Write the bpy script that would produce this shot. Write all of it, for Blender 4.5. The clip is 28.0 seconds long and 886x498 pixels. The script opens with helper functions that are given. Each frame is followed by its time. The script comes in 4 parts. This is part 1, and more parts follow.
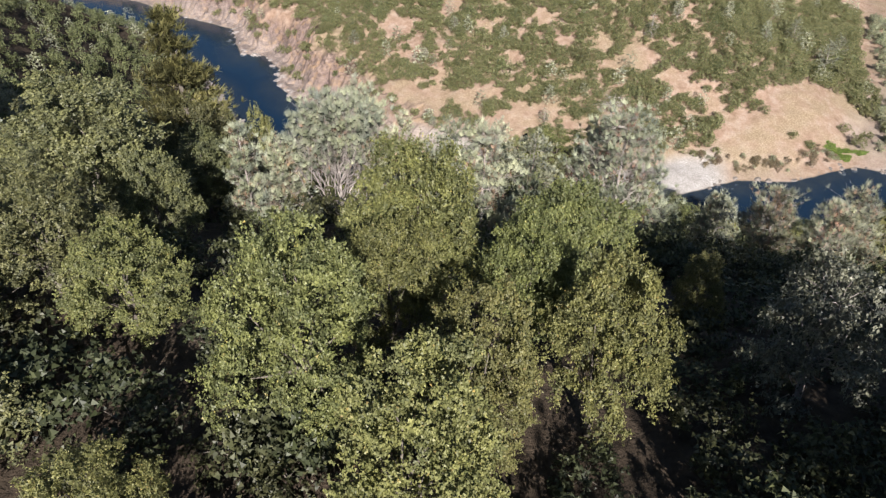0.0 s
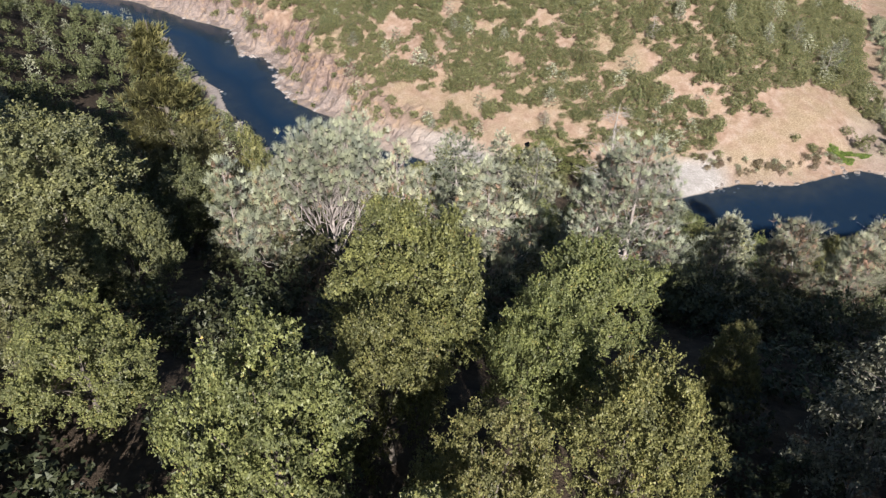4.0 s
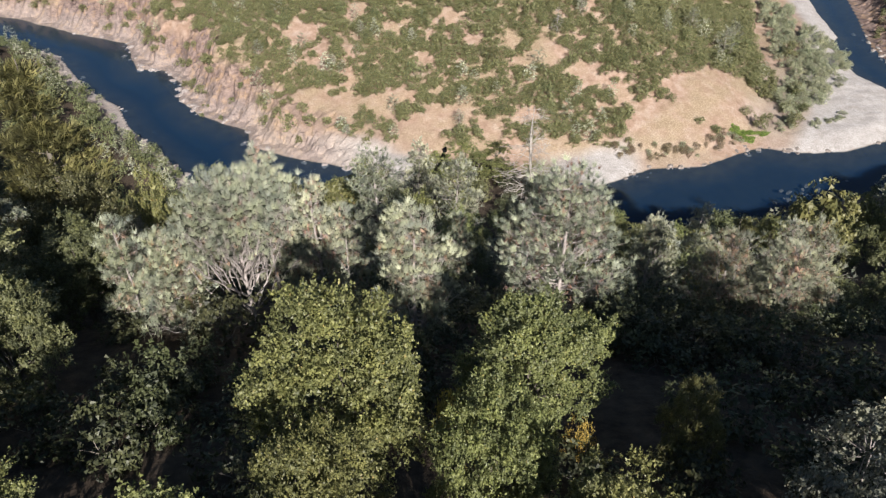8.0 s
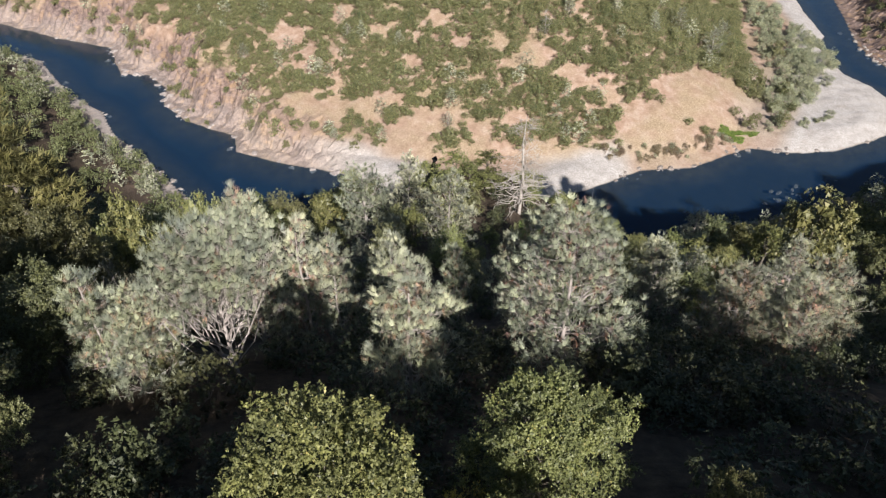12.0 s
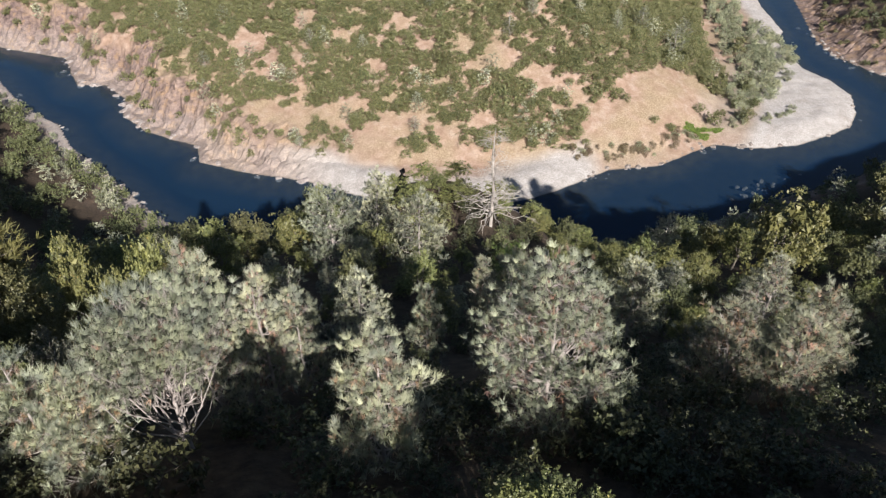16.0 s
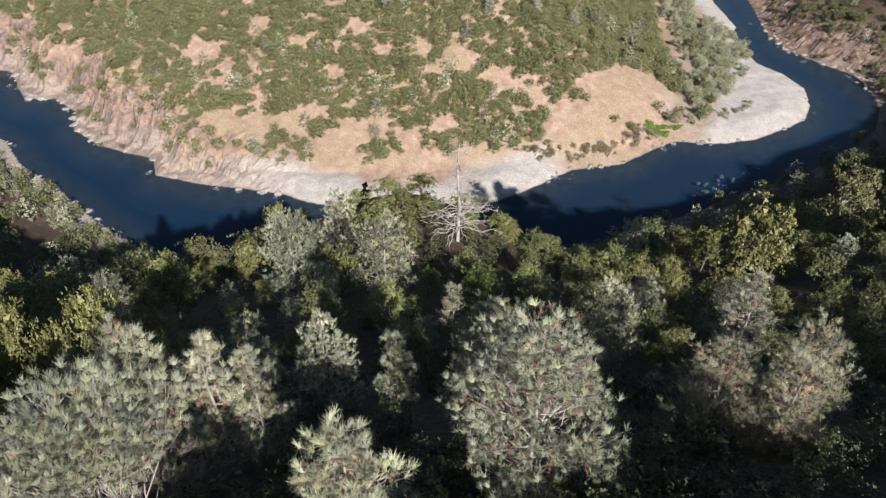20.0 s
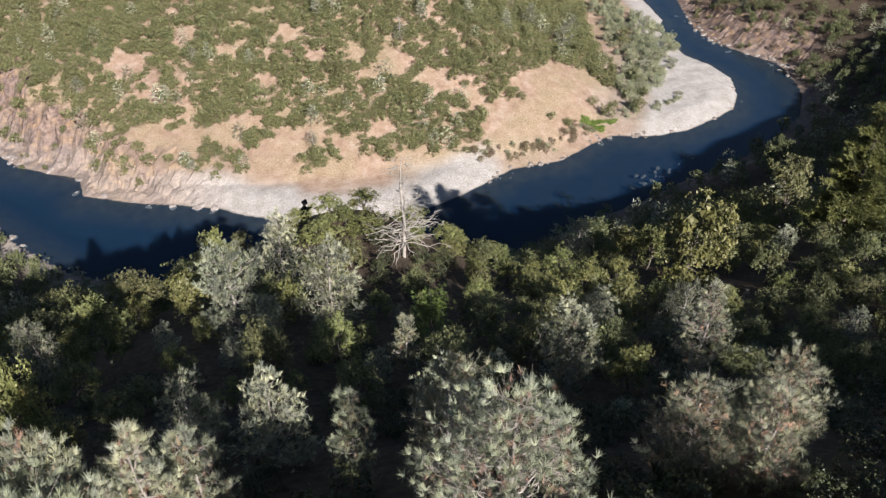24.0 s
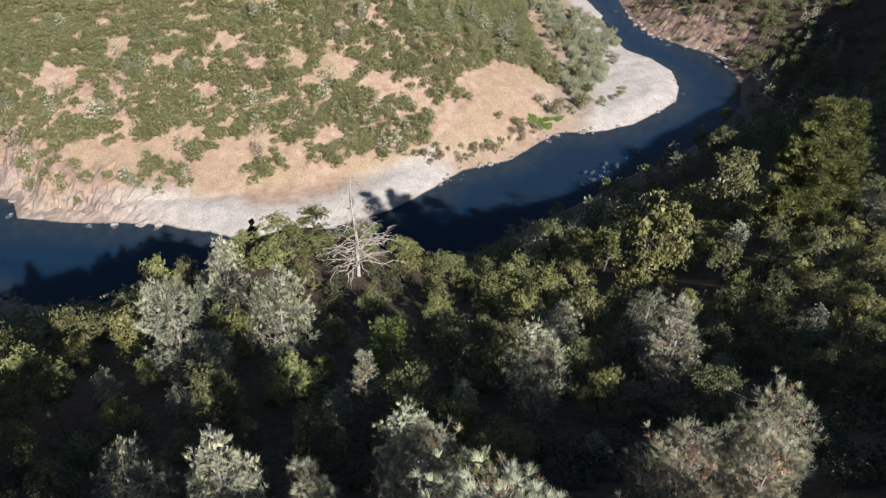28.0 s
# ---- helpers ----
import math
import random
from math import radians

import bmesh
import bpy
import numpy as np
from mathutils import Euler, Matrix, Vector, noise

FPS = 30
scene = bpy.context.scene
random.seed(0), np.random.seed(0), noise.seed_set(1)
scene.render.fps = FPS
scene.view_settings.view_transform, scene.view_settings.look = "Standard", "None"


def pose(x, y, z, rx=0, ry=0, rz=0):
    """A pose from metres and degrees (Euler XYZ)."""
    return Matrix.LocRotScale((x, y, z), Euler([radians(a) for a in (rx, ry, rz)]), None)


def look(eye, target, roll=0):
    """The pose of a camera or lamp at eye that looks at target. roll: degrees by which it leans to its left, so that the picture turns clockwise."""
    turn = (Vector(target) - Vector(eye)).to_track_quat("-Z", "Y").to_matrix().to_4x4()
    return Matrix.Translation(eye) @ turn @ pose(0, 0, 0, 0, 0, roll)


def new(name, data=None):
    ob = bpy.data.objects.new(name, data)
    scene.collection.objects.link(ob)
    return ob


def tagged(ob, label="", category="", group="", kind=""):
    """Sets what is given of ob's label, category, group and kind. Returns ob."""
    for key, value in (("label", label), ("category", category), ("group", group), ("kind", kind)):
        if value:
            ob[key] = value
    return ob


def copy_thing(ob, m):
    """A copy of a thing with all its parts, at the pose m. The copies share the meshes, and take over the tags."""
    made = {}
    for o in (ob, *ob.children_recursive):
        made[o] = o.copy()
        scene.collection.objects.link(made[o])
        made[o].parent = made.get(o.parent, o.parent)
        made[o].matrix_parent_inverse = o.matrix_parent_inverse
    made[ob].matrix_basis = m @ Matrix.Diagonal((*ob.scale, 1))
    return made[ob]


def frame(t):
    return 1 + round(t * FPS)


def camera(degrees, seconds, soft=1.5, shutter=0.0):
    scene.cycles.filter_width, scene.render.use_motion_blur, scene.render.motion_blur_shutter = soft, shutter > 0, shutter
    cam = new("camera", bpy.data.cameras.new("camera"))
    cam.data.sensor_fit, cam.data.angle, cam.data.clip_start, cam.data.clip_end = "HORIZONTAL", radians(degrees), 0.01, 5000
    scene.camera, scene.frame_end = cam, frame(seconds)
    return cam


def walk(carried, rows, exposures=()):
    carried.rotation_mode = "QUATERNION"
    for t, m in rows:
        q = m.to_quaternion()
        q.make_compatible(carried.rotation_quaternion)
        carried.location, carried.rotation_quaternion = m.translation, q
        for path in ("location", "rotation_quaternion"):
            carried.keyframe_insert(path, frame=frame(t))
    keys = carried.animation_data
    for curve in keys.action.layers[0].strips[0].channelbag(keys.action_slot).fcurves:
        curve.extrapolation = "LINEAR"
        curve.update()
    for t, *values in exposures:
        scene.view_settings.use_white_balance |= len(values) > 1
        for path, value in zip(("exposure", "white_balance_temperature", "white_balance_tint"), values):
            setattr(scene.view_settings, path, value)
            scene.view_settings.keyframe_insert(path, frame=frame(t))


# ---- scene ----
PATH = [
    (0, (0.000, -0.000, 110.000), (0.000, 78.952, 48.628), -0.08),
    (1, (-0.006, 0.535, 109.977), (0.022, 79.475, 48.590), -0.05),
    (2, (-0.014, 1.098, 109.977), (0.028, 80.011, 48.554), -0.03),
    (3, (-0.020, 1.683, 109.976), (0.024, 80.563, 48.511), -0.01),
    (3.5, (-0.024, 1.974, 109.974), (-0.007, 80.857, 48.513), -0.02),
    (5.5, (-0.030, 3.065, 110.073), (2.372, 81.843, 48.525), -0.00),
    (6, (-0.011, 3.320, 110.078), (4.277, 81.990, 48.493), -0.01),
    (6.5, (0.006, 3.548, 110.101), (6.214, 82.059, 48.477), -0.01),
    (7, (0.020, 3.849, 110.077), (8.042, 82.180, 48.435), 0.02),
    (7.5, (0.035, 4.117, 110.056), (9.896, 82.237, 48.412), 0.03),
    (8, (0.056, 4.360, 110.057), (10.553, 82.391, 48.405), 0.01),
    (9, (0.050, 4.899, 110.046), (10.994, 82.864, 48.389), 0.02),
    (10, (0.062, 5.392, 110.047), (11.289, 83.335, 48.412), 0.01),
    (11, (0.105, 5.915, 110.043), (11.433, 83.832, 48.393), -0.00),
    (12, (0.160, 6.445, 110.073), (12.099, 84.250, 48.398), 0.01),
    (12.5, (0.195, 6.725, 110.085), (12.549, 84.461, 48.405), 0.02),
    (14.5, (0.382, 7.882, 110.103), (14.753, 85.264, 48.416), 0.02),
    (15, (0.436, 8.147, 110.117), (15.388, 85.419, 48.429), -0.00),
    (16, (0.533, 8.662, 110.120), (16.469, 85.771, 48.474), -0.03),
    (17, (0.625, 9.157, 110.153), (17.519, 86.087, 48.538), -0.02),
    (18, (0.753, 9.714, 110.155), (18.536, 86.465, 48.567), -0.03),
    (19, (0.872, 10.335, 110.133), (19.896, 86.789, 48.546), -0.05),
    (20, (0.968, 10.932, 110.103), (21.549, 86.984, 48.519), -0.02),
    (21, (1.064, 11.535, 110.071), (23.249, 87.120, 48.469), -0.00),
    (21.5, (1.118, 11.816, 110.072), (24.041, 87.178, 48.467), 0.01),
    (23.5, (1.375, 12.883, 110.053), (28.149, 86.966, 48.450), 0.08),
    (24, (1.434, 13.143, 110.047), (29.364, 86.815, 48.464), 0.10),
    (25, (1.568, 13.667, 110.037), (31.456, 86.567, 48.456), 0.11),
    (26, (1.739, 14.184, 110.046), (33.591, 86.240, 48.455), 0.14),
    (26.5, (1.835, 14.434, 110.048), (34.408, 86.156, 48.444), 0.14),
    (27, (1.929, 14.719, 110.062), (34.932, 86.231, 48.443), 0.15),
    (28, (2.126, 15.258, 110.066), (35.990, 86.324, 48.399), 0.16),
]

cam = camera(63.3, 28.0, soft=1.25)
walk(cam, [(t, look(eye, target, roll)) for t, eye, target, roll in PATH])

# ---- world and sun ----
SUN_ELEV, SUN_AZ = radians(33.5), radians(173)
world = bpy.data.worlds.new("world")
scene.world = world
world.use_nodes = True
wn = world.node_tree
sky = wn.nodes.new("ShaderNodeTexSky")
sky.sky_type = "NISHITA"
sky.sun_disc = False
sky.sun_elevation, sky.sun_rotation = SUN_ELEV, SUN_AZ
sky.air_density, sky.dust_density, sky.ozone_density = 1.0, 0.4, 3.0
wn.nodes["Background"].inputs[1].default_value = 0.041
wn.links.new(sky.outputs[0], wn.nodes["Background"].inputs[0])
sun_data = bpy.data.lights.new("sun", "SUN")
sun_data.energy, sun_data.angle, sun_data.color = 5.0, radians(0.53), (1.0, 0.935, 0.91)
sun = new("sun", sun_data)
to_sun = Vector((math.sin(SUN_AZ) * math.cos(SUN_ELEV), math.cos(SUN_AZ) * math.cos(SUN_ELEV), math.sin(SUN_ELEV)))
sun.matrix_world = look(to_sun * 400, (0, 0, 0))
scene.view_settings.exposure = 1.12


# ---- materials ----
def material(name, rough=0.9, spec=0.3):
    m = bpy.data.materials.new(name)
    m.use_nodes = True
    b = m.node_tree.nodes["Principled BSDF"]
    b.inputs["Roughness"].default_value = rough
    b.inputs["Specular IOR Level"].default_value = spec
    return m, m.node_tree, b


def node(tree, kind, **inputs):
    n = tree.nodes.new(kind)
    for key, value in inputs.items():
        n.inputs[key.replace("_", " ")].default_value = value
    return n


def ramp(tree, source, stops):
    r = tree.nodes.new("ShaderNodeValToRGB")
    e = r.color_ramp.elements
    while len(e) < len(stops):
        e.new(0.5)
    for el, (at, col) in zip(e, stops):
        el.position, el.color = at, (*col, 1)
    tree.links.new(source, r.inputs[0])
    return r.outputs[0]


def mix(tree, fac, a, b, kind="MIX"):
    n = tree.nodes.new("ShaderNodeMix")
    n.data_type, n.blend_type = "RGBA", kind
    for value, sock in ((fac, n.inputs[0]), (a, n.inputs[6]), (b, n.inputs[7])):
        if isinstance(value, (int, float)):
            sock.default_value = value
        elif isinstance(value, tuple):
            sock.default_value = (*value, 1)
        else:
            tree.links.new(value, sock)
    return n.outputs[2]


def noise_tex(tree, scale, detail=4.0, rough=0.6, coords="Object"):
    c = tree.nodes.new("ShaderNodeTexCoord")
    n = node(tree, "ShaderNodeTexNoise", Scale=scale, Detail=detail, Roughness=rough)
    tree.links.new(c.outputs[coords], n.inputs["Vector"])
    return n.outputs[0]


def bump(tree, b, height, strength, distance):
    n = node(tree, "ShaderNodeBump", Strength=strength, Distance=distance)
    tree.links.new(height, n.inputs["Height"])
    tree.links.new(n.outputs[0], b.inputs["Normal"])


def foliage(name, dark, mid, light, back=0.35, accent=None, share=0.06, patch=1.6):
    """Leaves: colour varies leaf by leaf and tree by tree; some light passes through them."""
    m, t, b = material(name, 0.5, 0.35)
    g = t.nodes.new("ShaderNodeNewGeometry")
    stops = [(0.0, dark), (0.5, mid), (1.0, light)]
    if accent:
        stops = [(0.0, dark), (0.5, mid), (1.0 - share, light), (1.0, accent)]
    col = ramp(t, g.outputs["Random Per Island"], stops)
    tone = ramp(t, noise_tex(t, patch, 2, 0.5), [(0.33, (0.6, 0.62, 0.68)), (0.67, (1.25, 1.22, 1.05))])
    col = mix(t, 1.0, col, tone, "MULTIPLY")
    o = t.nodes.new("ShaderNodeObjectInfo")
    hue = node(t, "ShaderNodeHueSaturation", Saturation=1.0)
    mr = node(t, "ShaderNodeMapRange", To_Min=0.472, To_Max=0.512)
    mv = node(t, "ShaderNodeMapRange", To_Min=0.8, To_Max=1.1)
    mul = node(t, "ShaderNodeMath")
    mul.operation = "MULTIPLY"
    mul.inputs[1].default_value = 7.31
    fr = node(t, "ShaderNodeMath")
    fr.operation = "FRACT"
    t.links.new(o.outputs["Random"], mr.inputs[0])
    t.links.new(o.outputs["Random"], mul.inputs[0])
    t.links.new(mul.outputs[0], fr.inputs[0])
    t.links.new(fr.outputs[0], mv.inputs[0])
    t.links.new(mr.outputs[0], hue.inputs["Hue"])
    t.links.new(mv.outputs[0], hue.inputs["Value"])
    t.links.new(col, hue.inputs["Color"])
    t.links.new(hue.outputs[0], b.inputs["Base Color"])
    tr = t.nodes.new("ShaderNodeBsdfTranslucent")
    t.links.new(hue.outputs[0], tr.inputs[0])
    ms = t.nodes.new("ShaderNodeMixShader")
    ms.inputs[0].default_value = back
    t.links.new(b.outputs[0], ms.inputs[1])
    t.links.new(tr.outputs[0], ms.inputs[2])
    t.links.new(ms.outputs[0], t.nodes["Material Output"].inputs[0])
    return m


def bark(name, a, b_, scale=6.0):
    m, t, b = material(name, 0.95, 0.2)
    n = noise_tex(t, scale, 5)
    t.links.new(ramp(t, n, [(0.3, a), (0.7, b_)]), b.inputs["Base Color"])
    bump(t, b, n, 0.6, 0.03)
    return m


M_OAK = foliage("oak_leaves", (0.1, 0.116, 0.042), (0.168, 0.184, 0.07), (0.245, 0.26, 0.11), 0.25, (0.36, 0.29, 0.1), 0.02)
M_LIVE = foliage("live_oak_leaves", (0.075, 0.086, 0.037), (0.135, 0.147, 0.067), (0.2, 0.213, 0.108), 0.22)
# scrub leaves with the deep shade under the trees put into their colour
M_SHADE = foliage("shaded_scrub_leaves", (0.035, 0.042, 0.02), (0.06, 0.07, 0.034), (0.095, 0.105, 0.055), 0.2)
M_SILVER = foliage("silvery_leaves", (0.1, 0.11, 0.08), (0.18, 0.19, 0.145), (0.28, 0.29, 0.225), 0.15)
M_GOLD = foliage("yellow_leaves", (0.2, 0.16, 0.03), (0.34, 0.27, 0.06), (0.48, 0.38, 0.1), 0.35)
M_PINE = foliage("grey_pine_needles", (0.19, 0.21, 0.15), (0.34, 0.365, 0.265), (0.46, 0.485, 0.37), 0.18)
# browner pine needles, also darkened in colour for pines standing in shade
M_DIM_PINE = foliage("dimmed_pine_needles", (0.155, 0.17, 0.118), (0.265, 0.28, 0.2), (0.37, 0.385, 0.285), 0.18)
M_DRY = foliage("dry_pine_needles", (0.25, 0.165, 0.11), (0.4, 0.275, 0.19), (0.5, 0.37, 0.27), 0.2)
M_FIR = foliage("conifer_needles", (0.11, 0.122, 0.045), (0.2, 0.213, 0.085), (0.28, 0.292, 0.13), 0.2)
M_GREEN = foliage("bright_needles", (0.06, 0.085, 0.025), (0.12, 0.16, 0.05), (0.18, 0.225, 0.075), 0.25)
M_CHAP = foliage("chaparral_leaves", (0.086, 0.098, 0.042), (0.157, 0.172, 0.08), (0.228, 0.244, 0.12), 0.22, (0.27, 0.23, 0.14), 0.06)
M_WILLOW = foliage("willow_leaves", (0.17, 0.19, 0.115), (0.28, 0.305, 0.2), (0.38, 0.4, 0.28), 0.2)
M_BRUSH = foliage("dry_brush_leaves", (0.13, 0.1, 0.06), (0.22, 0.175, 0.11), (0.3, 0.25, 0.165), 0.2)
M_GRASS = foliage("green_sedge", (0.09, 0.14, 0.03), (0.15, 0.21, 0.05), (0.22, 0.28, 0.08), 0.25)
M_BARK = bark("oak_bark", (0.09, 0.075, 0.06), (0.2, 0.18, 0.15))
M_PALE = bark("pale_bark", (0.2, 0.175, 0.155), (0.4, 0.36, 0.33))
M_DEAD = bark("weathered_wood", (0.22, 0.2, 0.175), (0.38, 0.35, 0.31))

# ---- the lie of the land ----
FAR_BANK = np.array([(-600, 470), (-300, 375), (-170, 338), (-137, 322), (-109, 302), (-87, 289), (-83, 278), (-78, 264), (-68, 261),
                     (-60, 249), (-59, 237), (-50, 223), (-34, 211), (-33, 201), (-22, 194), (-4, 185), (2, 181), (11, 174), (17, 168),
                     (35, 162), (56, 163), (70, 167), (84, 173), (98, 172), (120, 180), (132, 175)], float)
FAR_BAR = np.array([(144, 174), (159, 178), (168, 181), (176, 189), (183, 201), (183, 213), (180, 225), (182, 238), (186, 251),
                    (193, 258), (198, 279), (208, 310), (240, 400), (300, 600), (520, 1400)], float)
FAR_BANK = np.vstack([FAR_BANK, FAR_BAR])
NEAR_BANK = np.array([(-600, 425), (-300, 335), (-170, 308), (-131, 294), (-110, 281), (-93, 251), (-78, 234), (-71, 218), (-56, 197),
                      (-48, 184), (-35, 167), (-18, 155), (10, 144), (40, 136), (62, 135), (82, 140), (111, 146), (126, 150), (142, 152),
                      (163, 159), (184, 169), (198, 183), (205, 198), (207, 206), (203, 215), (199, 226), (198, 236), (200, 247),
                      (206, 262), (214, 280), (224, 305), (258, 398), (320, 600), (545, 1400)], float)
# the foot of the near slope, a little behind the water's edge
TOE = np.vstack([NEAR_BANK[:11], [(-18, 156), (10, 146), (40, 142), (70, 142), (96, 146), (111, 147), (124, 156), (140, 159), (165, 162), (184, 170), (196, 184)], NEAR_BANK[22:]])
# the foot of the hill inside the bend, behind the beach and the gravel bar
FOOT = np.array([(-600, 474), (-300, 379), (-170, 341), (-137, 325), (-108, 305), (-86, 292), (-81, 279), (-76, 267), (-66, 264),
                 (-58, 251), (-56, 239), (-48, 226), (-32, 214), (-29, 204), (-18, 199), (0, 192), (18, 186), (40, 181), (60, 179), (78, 179),
                 (98, 177), (112, 184), (122, 189), (134, 203), (144, 222), (152, 245), (166, 275), (184, 312), (220, 405), (280, 605),
                 (500, 1400)], float)


def lattice(x, y, seed):
    n = (x.astype(np.int64) * 374761393 + y.astype(np.int64) * 668265263 + seed * 974634777) & 0x7FFFFFFF
    n = ((n ^ (n >> 13)) * 1274126177) & 0x7FFFFFFF
    return ((n ^ (n >> 16)) & 0xFFFF) / 65535.0


def value_noise(x, y, seed=0):
    xf, yf = np.floor(x), np.floor(y)
    u, v = x - xf, y - yf
    u, v = u * u * (3 - 2 * u), v * v * (3 - 2 * v)
    a, b = lattice(xf, yf, seed), lattice(xf + 1, yf, seed)
    c, d = lattice(xf, yf + 1, seed), lattice(xf + 1, yf + 1, seed)
    return (a * (1 - u) + b * u) * (1 - v) + (c * (1 - u) + d * u) * v


def fbm(x, y, scale, octaves=4, seed=0):
    out, amp, total = 0.0, 1.0, 0.0
    for k in range(octaves):
        out = out + amp * value_noise(x / scale * 2**k, y / scale * 2**k, seed + k)
        total, amp = total + amp, amp * 0.5
    return out / total - 0.5


def distance(x, y, line):
    best = np.full(np.shape(x), 1e9)
    for (ax, ay), (bx, by) in zip(line[:-1], line[1:]):
        dx, dy = bx - ax, by - ay
        s = np.clip(((x - ax) * dx + (y - ay) * dy) / (dx * dx + dy * dy), 0, 1)
        best = np.minimum(best, (x - ax - s * dx) ** 2 + (y - ay - s * dy) ** 2)
    return np.sqrt(best)


def inside(x, y, ring):
    odd = np.zeros(np.shape(x), bool)
    for (ax, ay), (bx, by) in zip(ring, np.roll(ring, -1, axis=0)):
        if ay != by:
            odd ^= ((ay > y) != (by > y)) & (x < (bx - ax) * (y - ay) / (by - ay) + ax)
    return odd


def smooth(v, a, b):
    s = np.clip((v - a) / (b - a), 0, 1)
    return s * s * (3 - 2 * s)


NORTH = np.array([(520, 3000), (-3000, 3000), (-3000, 470)], float)
SOUTH = np.array([(3000, 1400), (3000, -3000), (-3000, -3000), (-3000, 425)], float)
NEAR_D = (0, 6, 25, 50, 72, 89, 99, 114, 119, 126, 135, 145, 160, 190, 260, 400, 900, 4000)
NEAR_Z = (0, 1.5, 14, 35, 55.5, 71, 78.5, 86.5, 90, 94.6, 98.8, 100.6, 102, 106, 118, 145, 230, 300)
FAR_D = (0, 6, 20, 60, 100, 200, 500, 4000)
FAR_Z = (0, 3.0, 9, 26, 42, 78, 150, 300)


def blocks(x, y, cell, seed):
    """Fractured rock: flat blocks of uneven height and tilt."""
    u, v = (0.8 * x + 0.6 * y) / cell, (0.8 * y - 0.6 * x) / (cell * 0.62)
    iu, iv = np.floor(u), np.floor(v)
    best, high = np.full(np.shape(u), 9.0), np.zeros(np.shape(u))
    for a in (-1, 0, 1):
        for b in (-1, 0, 1):
            cu, cv = iu + a, iv + b
            du, dv = u - cu - lattice(cu, cv, seed), v - cv - lattice(cu, cv, seed + 1)
            d = du * du + dv * dv
            h = lattice(cu, cv, seed + 2) - 0.5 + (lattice(cu, cv, seed + 3) - 0.5) * du * 0.9 + (lattice(cu, cv, seed + 4) - 0.5) * dv * 0.9
            high = np.where(d < best, h, high)
            best = np.minimum(best, d)
    return high


def land(x, y):
    """Height, gravel, rock and side (-1 near, 0 river, 1 far) of the ground at x, y."""
    x, y = np.asarray(x, float), np.asarray(y, float)
    wob = 5.0 * fbm(x, y, 7, 3, 11)
    far = inside(x + wob * 0.25, y + wob * 0.25, np.vstack([FAR_BANK, NORTH]))
    near = inside(x, y, np.vstack([NEAR_BANK, SOUTH]))
    df, dn = distance(x + wob * 0.25, y + wob * 0.25, FAR_BANK), distance(x, y, NEAR_BANK)
    hill = inside(x, y, np.vstack([FOOT, NORTH]))
    dh = np.where(hill, distance(x, y, FOOT), 0)
    cliff = smooth(-x, 8, 40) * (1 - smooth(y, 300, 420))
    zf = 0.02 + 0.33 * smooth(df, 0, 2) + 1.5 * smooth(df, 0, 9) + np.interp(dh, FAR_D, FAR_Z) + cliff * 6 * smooth(dh, 0.5, 13)
    zf = zf + fbm(x, y, 26, 4, 3) * 5 * smooth(dh, 2, 25) + cliff * smooth(df, 0.5, 6) * (1 - smooth(dh, 14, 26)) * (np.abs(fbm(x, y, 11, 4, 5)) * 8 - 1.5 + fbm(x + y, y - x, 4, 3, 9) * 4)
    zf = zf + fbm(x, y, 3.5, 3, 21) * 0.7 * smooth(df, 0, 3)
    zn = 0.15 + np.interp(distance(x, y, TOE), NEAR_D, NEAR_Z) * smooth(dn, -1, 9)
    knoll = np.exp(-(((x - 13) / 14) ** 2) - ((y - 73) / 14) ** 2)
    gully = np.exp(-(((x + 34 + (y - 60) * 0.25) / 15) ** 2)) * smooth(y, 15, 60)
    dell = np.exp(-(((x - 37) / 22) ** 2) - ((y - 41) / 22) ** 2)
    zn = zn * (1 - 0.26 * smooth(x, 70, 120) * (1 - smooth(dn, 55, 105)))
    # the 9 m cut at right, out of view, lets sun reach the trees beyond
    zn = zn - 7.5 * dell - 10 * smooth(x, 20, 80) * (1 - smooth(y, 45, 95)) - 9 * smooth(x, 38, 66) * (1 - smooth(y, 14, 42)) + 12.8 * knoll - 8 * gully * smooth(dn, 6, 40) + fbm(x, y, 30, 4, 7) * 7 * smooth(dn, 4, 40) * smooth(np.hypot(x, y), 50, 110)
    # unseen ridges raised right and left to throw shade on river and banks
    zn = zn + 20 * smooth(x, 125, 165) * (1 - smooth(y, -5, 40)) + 33 * smooth(-x, 25, 60) * (1 - smooth(y, 0, 45))
    zn = zn + fbm(x, y, 4, 3, 8) * 1.0 * smooth(dn, 0, 4)
    bed = -np.minimum(3.0 - 1.2 * smooth(x, 40, 85), 0.22 * np.minimum(df, dn) + 0.1) + fbm(x, y, 5, 3, 4) * 0.3
    gravel = np.where(far, 1 - smooth(dh + fbm(x, y, 6, 3, 2) * 7, 1, 7), np.where(near, 1 - smooth(dn + fbm(x, y, 6, 3, 2) * 6, 3, 9), 0.5))
    gravel = gravel * np.where(far, 0.25 + 0.75 * smooth(x, -18, 12), 1) * np.where(far & (x > 100), 0.25 + 0.75 * smooth(distance(x, y, FOOT), 10, 16), 1)
    gravel = np.where(far & (x < 100), gravel * (1 - smooth(df + fbm(x, y, 9, 3, 12) * 8, 10, 17)), gravel)
    gravel = gravel * np.where(far, 1 - 0.9 * smooth(x, 76, 84) * (1 - smooth(x, 118, 126)), np.where(near, 0.55 - 0.45 * smooth(x, -45, -25), 1))
    gravel = gravel * (1 - (x > 100) * smooth(y, 222, 236) * smooth(df, 8, 14))
